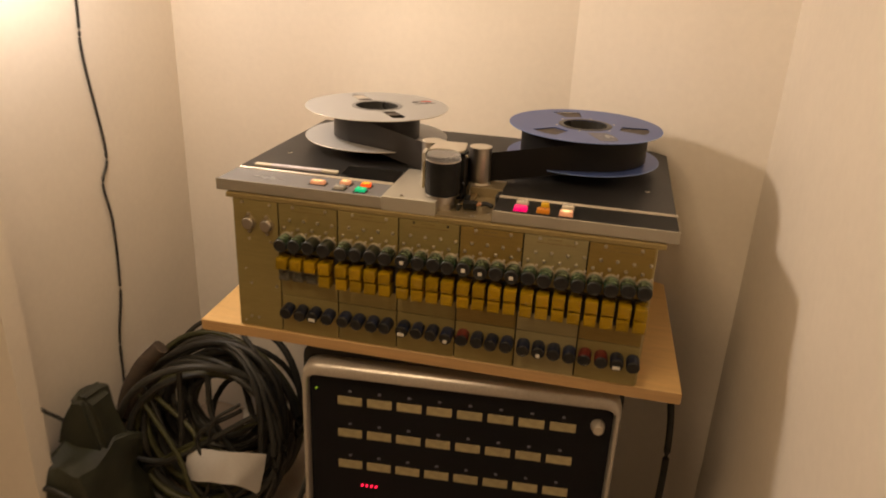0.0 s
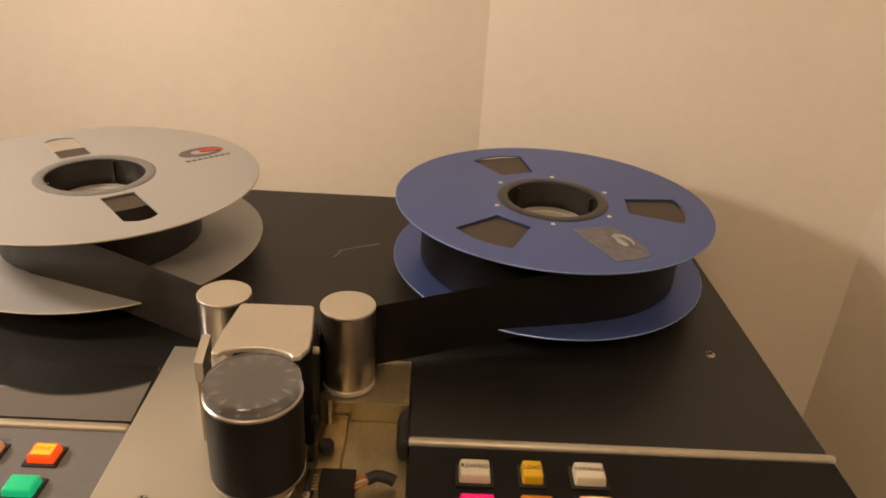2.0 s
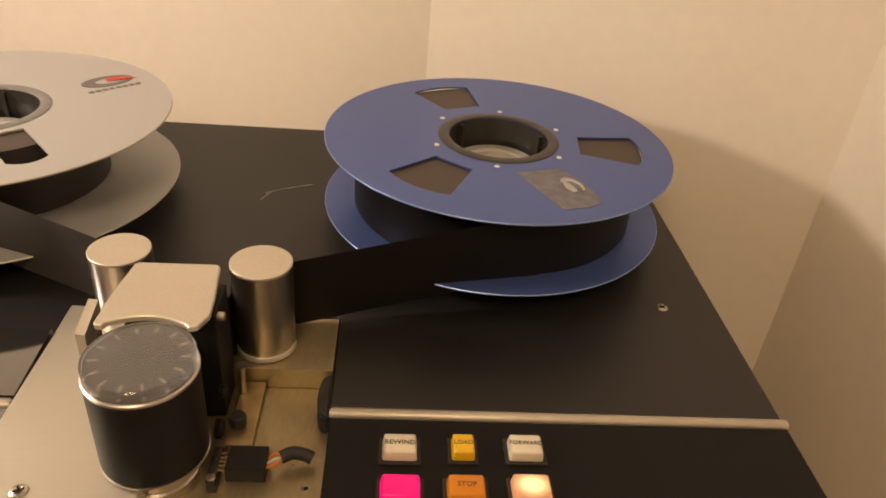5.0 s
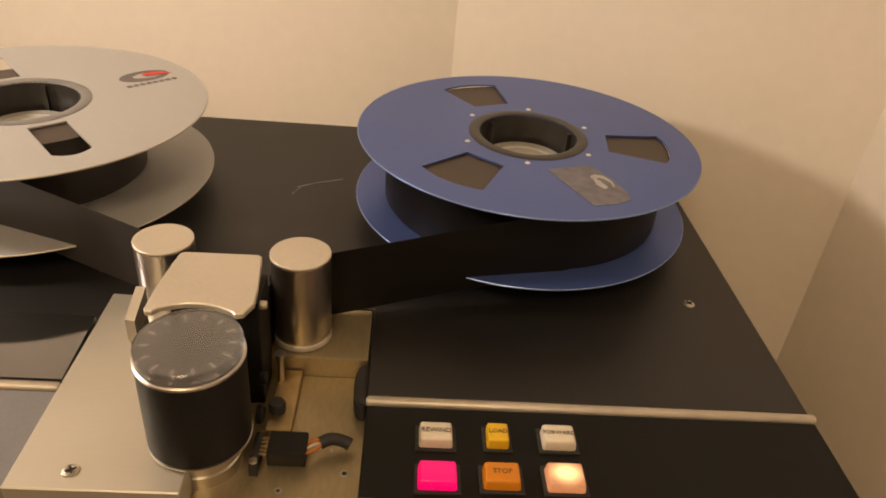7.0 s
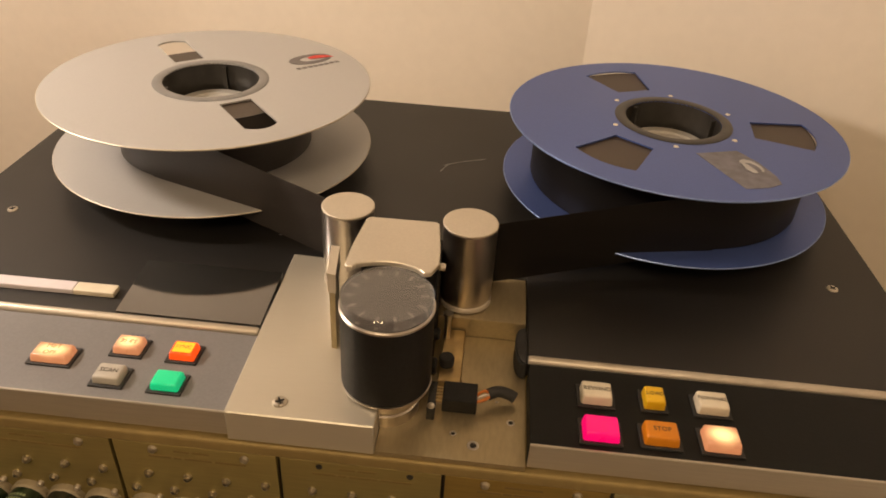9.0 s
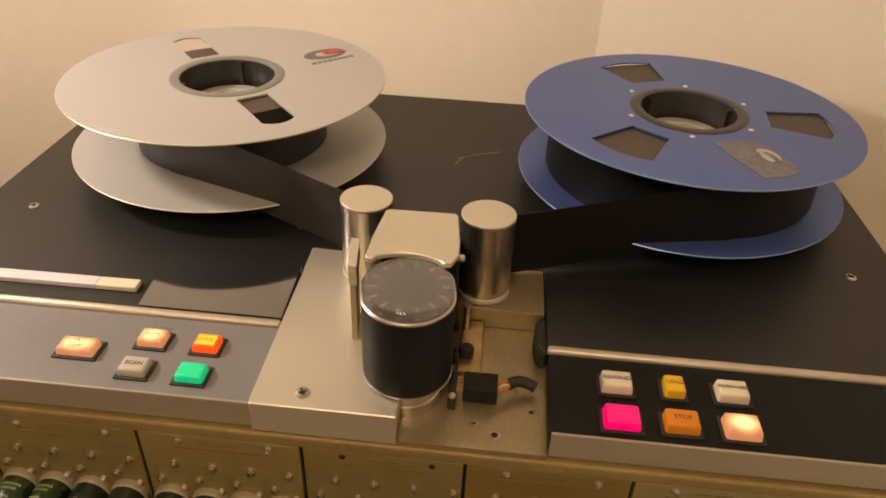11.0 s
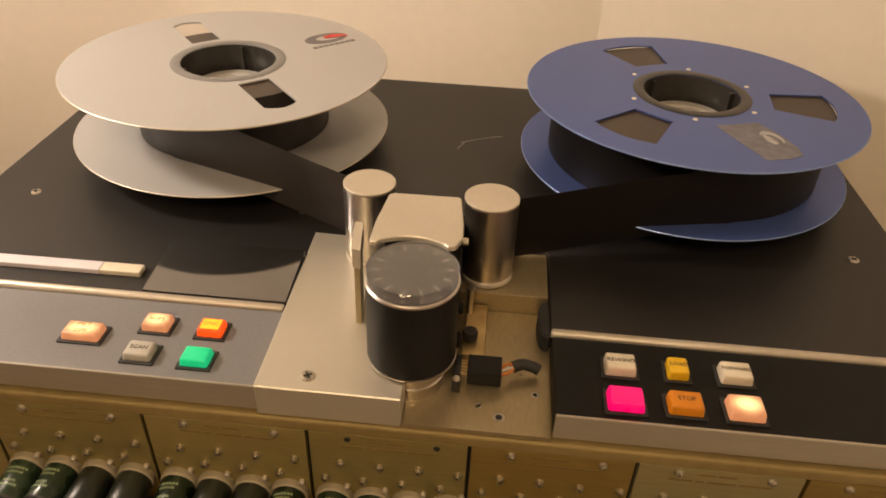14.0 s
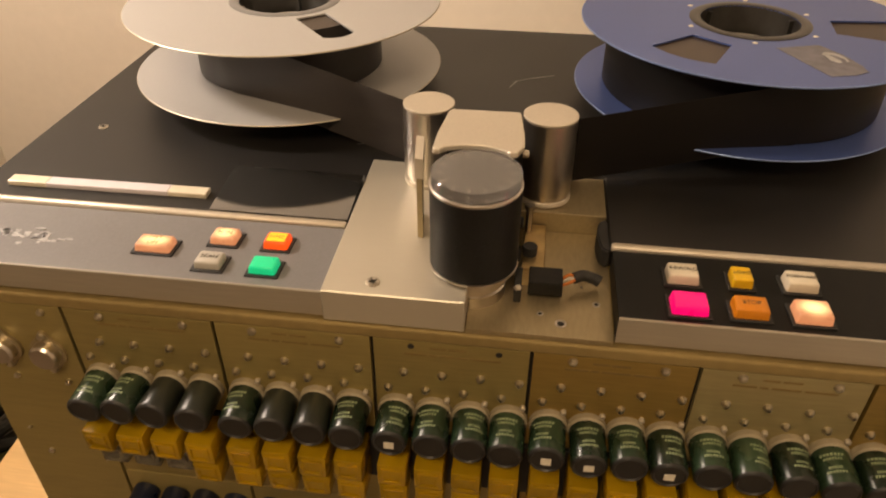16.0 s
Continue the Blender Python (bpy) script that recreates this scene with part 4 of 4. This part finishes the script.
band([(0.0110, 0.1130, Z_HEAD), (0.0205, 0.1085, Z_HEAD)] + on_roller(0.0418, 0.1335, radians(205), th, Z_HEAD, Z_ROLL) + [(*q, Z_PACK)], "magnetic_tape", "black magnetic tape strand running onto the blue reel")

# marker strip on the deck
strip = thing("marker_strip", "thin white strip with beige ends lying on the deck", "strip", (-0.2735, 0.0985, DECK))
for nm, x0, x1, mt in (("middle", -0.0465, 0.0465, "ribbon"), ("end", -0.0765, -0.0467, "ivory"), ("end", 0.0467, 0.0755, "ivory")):
    bm = box(x0, x1, -0.0050, 0.0050, 0.0, 0.0042, 0.0008)
    bm.transform(Matrix.Rotation(radians(0.5), 4, "Z"))
    part(nm, bm, M[mt], strip, "beige end piece" if nm == "end" else "white middle")

# ---- shelf board ----
board = slab([[(-0.420, -0.006), (0.408, 0.001), (0.396, 0.420), (0.14, 0.560), (-0.445, 0.605)]], SHELF - 0.021, SHELF)
bmesh.ops.bevel(board, geom=[e for e in board.edges if len(e.link_faces) == 2 and e.calc_face_angle(0) > 0.5], offset=0.0012, segments=1, affect="EDGES")
for f in board.faces:
    f.material_index = 0 if abs(f.normal.z) > 0.7 else 1
tagged(link(board, "shelf_board", [M["wood"], M["woodedge"]]), "pale birch plywood board under the tape machine", "board")

# ---- rack case under the board ----
case = thing("rack_case", "black rack case with rounded aluminium front rim", "rack case", (0.046, 0.030, 0))
case.rotation_euler.z = radians(5.0)
CW, CH = 0.281, 0.632


def rounded(w, z0, z1, r, n=8):
    pts = []
    for cx, cz, a in ((w - r, z1 - r, 0), (-w + r, z1 - r, 90), (-w + r, z0 + r, 180), (w - r, z0 + r, 270)):
        pts += [(cx + r * math.cos(radians(a + 90 * k / n)), cz + r * math.sin(radians(a + 90 * k / n))) for k in range(n + 1)]
    return pts


UP = Matrix(((1, 0, 0, 0), (0, 0, 1, 0), (0, 1, 0, 0), (0, 0, 0, 1)))     # outline xy to xz, depth along y


def upright(loops, y0, y1):
    bm = slab(loops, y0, y1)
    bm.transform(UP)
    return bm


outer, inner = rounded(CW, 0.03, CH, 0.030), rounded(CW - 0.011, 0.044, CH - 0.029, 0.016)
rim = bmesh.new()
loops = []
for f, y in ((0.0, 0.020), (0.0, 0.002), (0.05, -0.005), (0.18, -0.010), (0.36, -0.012), (0.70, -0.0115), (0.88, -0.009), (0.97, -0.004), (1.0, 0.006), (1.0, 0.020)):
    loops.append([rim.verts.new((a[0] + f * (b[0] - a[0]), y, a[1] + f * (b[1] - a[1]))) for a, b in zip(outer, inner)])
loops.append(loops[0])
for la, lb in zip(loops, loops[1:]):
    for k in range(len(la)):
        m2 = (k + 1) % len(la)
        rim.faces.new((la[k], la[m2], lb[m2], lb[k]))
bmesh.ops.recalc_face_normals(rim, faces=rim.faces[:])
part("rim", rim, M["rimalu"], case, "rounded aluminium rim", True)
part("shell", upright([rounded(CW + 0.004, 0.024, CH + 0.024, 0.03)], 0.0205, 0.40), M["caseblack"], case, "black case shell", True)
face = part("face_panel", upright([rounded(CW - 0.0115, 0.0445, CH - 0.0295, 0.0155)], 0.004, 0.0200), M["panelblack"], case, "black front panel")
for x in (-0.22, 0.22):
    for y in (0.06, 0.36):
        part("foot", lathe([(0.018, 0), (0.02, 0.004), (0.02, 0.024), (0, 0.024)], 16, None, Matrix.Translation((x, y, 0))), M["rubber"], case)
tag = box(-0.0225, 0.0225, 0.0022, 0.0044, -0.0085, 0.0085, 0.0006)
first = None
for r in range(6):
    for c in range(8):
        x, z = -0.195 + c * 0.0545, 0.552 - r * 0.070
        if r > 2:
            continue
        if first is None:
            first = part("label_strip", tag, M["tag"], face, "ivory label strip")
            first.location = (x, 0, z)
        else:
            ob = child("label_strip", first, face, Matrix.Translation((x, 0, z)))
        bm = box(x - 0.003, x + 0.003, 0.0032, 0.0042, z + 0.018, z + 0.022)
        part("number_bar", bm, M["sticker"], face)
for k in range(4):
    part("led", lathe([(0.0026, 0), (0.0022, 0.002), (0, 0.0026)], 10, None, Matrix.Translation((-0.172 + k * 0.0088, 0.004, 0.366)) @ Matrix.Rotation(radians(90), 4, "X")), M["led"], face, "red lit indicator", True)
part("led", lathe([(0.0024, 0), (0.002, 0.002), (0, 0.0024)], 10, None, Matrix.Translation((-0.2570, 0.004, 0.5720)) @ Matrix.Rotation(radians(90), 4, "X")), M["greenled"], face, "dim green indicator", True)
part("knob", lathe([(0.0125, 0), (0.0125, 0.006), (0.0100, 0.016), (0.0085, 0.018), (0, 0.018)], 24, None, Matrix.Translation((0.245, 0.004, 0.565)) @ Matrix.Rotation(radians(90), 4, "X")), M["satin"], face, "small silver knob", True)

# ---- cable coil, bag, papers and cords in the corner ----
coil = thing("cable_coil", "large coil of black and olive multicore cable leaning on the wall", "cable", (-0.605, 0.302, 0))
rc = random.Random(8)
for k in range(27):
    R = rc.uniform(0.150, 0.215) if k < 17 else rc.uniform(0.085, 0.160)
    tilt = Matrix.Rotation(radians(rc.uniform(-22, 22)), 4, "Z") @ Matrix.Rotation(radians(rc.uniform(-16, -2)), 4, "X")
    yoff = -0.075 + 0.0095 * min(k, 16) + rc.uniform(-0.01, 0.01) if k < 17 else rc.uniform(0.04, 0.11)
    ph = rc.uniform(0, 6)
    pts = []
    for i in range(44):
        a = i * math.tau / 44
        w = R * (1 + 0.05 * math.sin(2 * a + ph) + 0.03 * math.sin(3 * a + 2 * ph))
        v = tilt @ Vector((w * 1.0 * math.cos(a), 0.018 * math.sin(2 * a + ph), w * 1.04 * math.sin(a)))
        pts.append((v.x + rc.uniform(-0.001, 0.001), v.y + yoff, max(0.01, v.z + (0.208 if k < 17 else R + 0.05 + 0.012 * (k - 17)) + 0.004 * math.sin(ph))))
    part("cable", tube(pts, rc.choice((0.0085, 0.0095, 0.0075, 0.006)), 10, None, True), M["cableolive" if k % 5 == 2 else "cable"], coil, "", True)
for k in range(9):                                    # loose ends thrown across the coil
    a, b = rc.uniform(0.3, 2.6), rc.uniform(3.6, 5.8)
    r0, yo = rc.uniform(0.15, 0.20), rc.uniform(-0.12, -0.05)
    bend = rc.uniform(-0.06, 0.06)
    pts = glide([(r0 * math.cos(a), yo + 0.03, max(0.02, 0.21 + r0 * math.sin(a))), (bend, yo, 0.23 + bend), (r0 * math.cos(b) * 0.6 + bend, yo - 0.01, max(0.03, 0.21 + 0.6 * r0 * math.sin(b))),
                 (r0 * math.cos(b), yo, max(0.012, 0.20 + r0 * math.sin(b)))], 8)
    part("cable", tube(pts, rc.choice((0.004, 0.0055, 0.007)), 8), M["cableolive" if k % 3 == 0 else "cable"], coil, "", True)
pts = glide([(-0.155, -0.05, 0.36), (-0.185, -0.06, 0.30), (-0.205, -0.07, 0.2), (-0.2, -0.08, 0.08), (-0.15, -0.09, 0.02)], 8)
part("cable", tube([(p.x + 0.02, p.y, p.z) for p in pts], 0.021, 12), M["cablebrown"], coil, "brown braided sleeve", True)
pts = glide([(-0.10, -0.04, 0.43), (-0.15, -0.06, 0.37), (-0.19, -0.075, 0.27), (-0.19, -0.085, 0.12), (-0.17, -0.09, 0.03)], 8)
part("cable", tube(pts, 0.019, 12), M["cablebrown"], coil, "brown braided sleeve", True)

bag = thing("equipment_bag", "black nylon equipment bag with a tapered top", "bag", (-0.772, 0.065, 0))
bm = box(-0.068, 0.070, -0.10, 0.10, 0.0, 0.285, 0.02)
bmesh.ops.subdivide_edges(bm, edges=bm.edges[:], cuts=4, use_grid_fill=True)
for v in bm.verts:
    f = v.co.z / 0.285
    v.co.x *= 1 - 0.10 * f
    v.co += Vector((noise.noise(v.co * 14), noise.noise(v.co * 14 + Vector((5, 5, 5))), noise.noise(v.co * 11 + Vector((9, 2, 1))))) * 0.030
    v.co.z = max(0, v.co.z)
part("bag_body", bm, M["bag"], bag, "", True)
bm = slab([[(-0.072, -0.02), (0.062, -0.02), (0.034, 0.115), (0.018, 0.128), (-0.012, 0.128), (-0.024, 0.112)]], -0.045, 0.045)
bm.transform(Matrix.Translation((-0.006, 0.03, 0.283)) @ Matrix(((1, 0, 0, 0), (0, 0, -1, 0), (0, 1, 0, 0), (0, 0, 0, 1))))
bmesh.ops.bevel(bm, geom=[e for e in bm.edges if len(e.link_faces) == 2 and e.calc_face_angle(0) > 0.4], offset=0.014, segments=3, affect="EDGES")
bmesh.ops.subdivide_edges(bm, edges=bm.edges[:], cuts=1, use_grid_fill=True)
for v in bm.verts:
    v.co += Vector((noise.noise(v.co * 22), noise.noise(v.co * 22 + Vector((7, 1, 4))), 0.5 * noise.noise(v.co * 22 + Vector((2, 8, 3))))) * 0.014
part("bag_top", bm, M["bag"], bag, "", True)
part("strap", tube(glide([(-0.068, -0.098, 0.19), (-0.03, -0.108, 0.245), (0.03, -0.108, 0.235), (0.070, -0.098, 0.18)], 8), 0.006, 8), M["cable"], bag, "", True)
part("strap", tube(glide([(-0.068, -0.100, 0.11), (-0.03, -0.110, 0.165), (0.03, -0.110, 0.15), (0.070, -0.098, 0.09)], 8), 0.006, 8), M["cable"], bag, "", True)


def sheet(pts, faces, label):
    bm = bmesh.new()
    vs = [bm.verts.new(p) for p in pts]
    fs = [bm.faces.new([vs[i] for i in q]) for q in faces]
    bmesh.ops.subdivide_edges(bm, edges=bm.edges[:], cuts=4, use_grid_fill=True)
    for v in bm.verts:
        v.co += Vector((0, noise.noise(v.co * 15) * 0.008, noise.noise(v.co * 15 + Vector((3, 3, 3))) * 0.006))
    bmesh.ops.solidify(bm, geom=bm.faces[:], thickness=0.0006)
    return tagged(link(bm, "paper_sheet", M["paper"], None, True), label, "paper")


def line(name, pts, r, mat, label, n=10):
    return tagged(link(tube(glide(pts, n), r, 8), name, M[mat], None, True), label, "cable")

sheet([(-0.620, 0.205, 0.205), (-0.500, 0.170, 0.245), (-0.420, 0.200, 0.232), (-0.452, 0.215, 0.100), (-0.485, 0.160, 0.165), (-0.640, 0.200, 0.110), (-0.560, 0.165, 0.150)],
      [(0, 1, 6), (1, 4, 6), (1, 2, 4), (2, 3, 4), (0, 6, 5), (6, 4, 5)], "crumpled white paper sheet tucked into the cable coil")
sheet([(-0.575, 0.42, 0.330), (-0.505, 0.40, 0.335), (-0.450, 0.40, 0.250), (-0.480, 0.36, 0.160), (-0.575, 0.37, 0.150), (-0.520, 0.375, 0.240)],
      [(0, 1, 5), (1, 2, 5), (2, 3, 5), (3, 4, 5), (4, 0, 5)], "white paper sheet behind the cable coil")
CORD = (0.322, 0.318, 0.349, 0.325, 0.340, 0.333, 0.305, 0.295)
line("power_cord", [(-0.8495, 0.345, 2.29), (-0.8495, 0.342, 1.6), (-0.8495, CORD[0], 1.183), (-0.8495, CORD[1], 1.073), (-0.8495, CORD[2], 0.860), (-0.8495, CORD[3], 0.790), (-0.8495, CORD[4], 0.690), (-0.8495, CORD[5], 0.520), (-0.847, CORD[6], 0.415), (-0.845, CORD[7], 0.295), (-0.83, 0.27, 0.006)], 0.0030, "cable", "thin dark power cord hanging down the wall")
line("cable", [(-0.850, 0.02, 0.40), (-0.832, 0.03, 0.38), (-0.815, 0.055, 0.345), (-0.795, 0.075, 0.30)], 0.004, "cable", "short black cable running to the bag")
line("cable", [(0.365, 0.33, 0.655), (0.405, 0.30, 0.60), (0.432, 0.27, 0.5), (0.440, 0.25, 0.38), (0.436, 0.24, 0.2), (0.42, 0.22, 0.01)], 0.007, "cable", "black cable hanging behind the rack case")
line("cable", [(-0.36, 0.06, 0.010), (-0.33, 0.08, 0.10), (-0.30, 0.09, 0.20), (-0.28, 0.12, 0.28)], 0.006, "cable", "black cable beside the rack case")
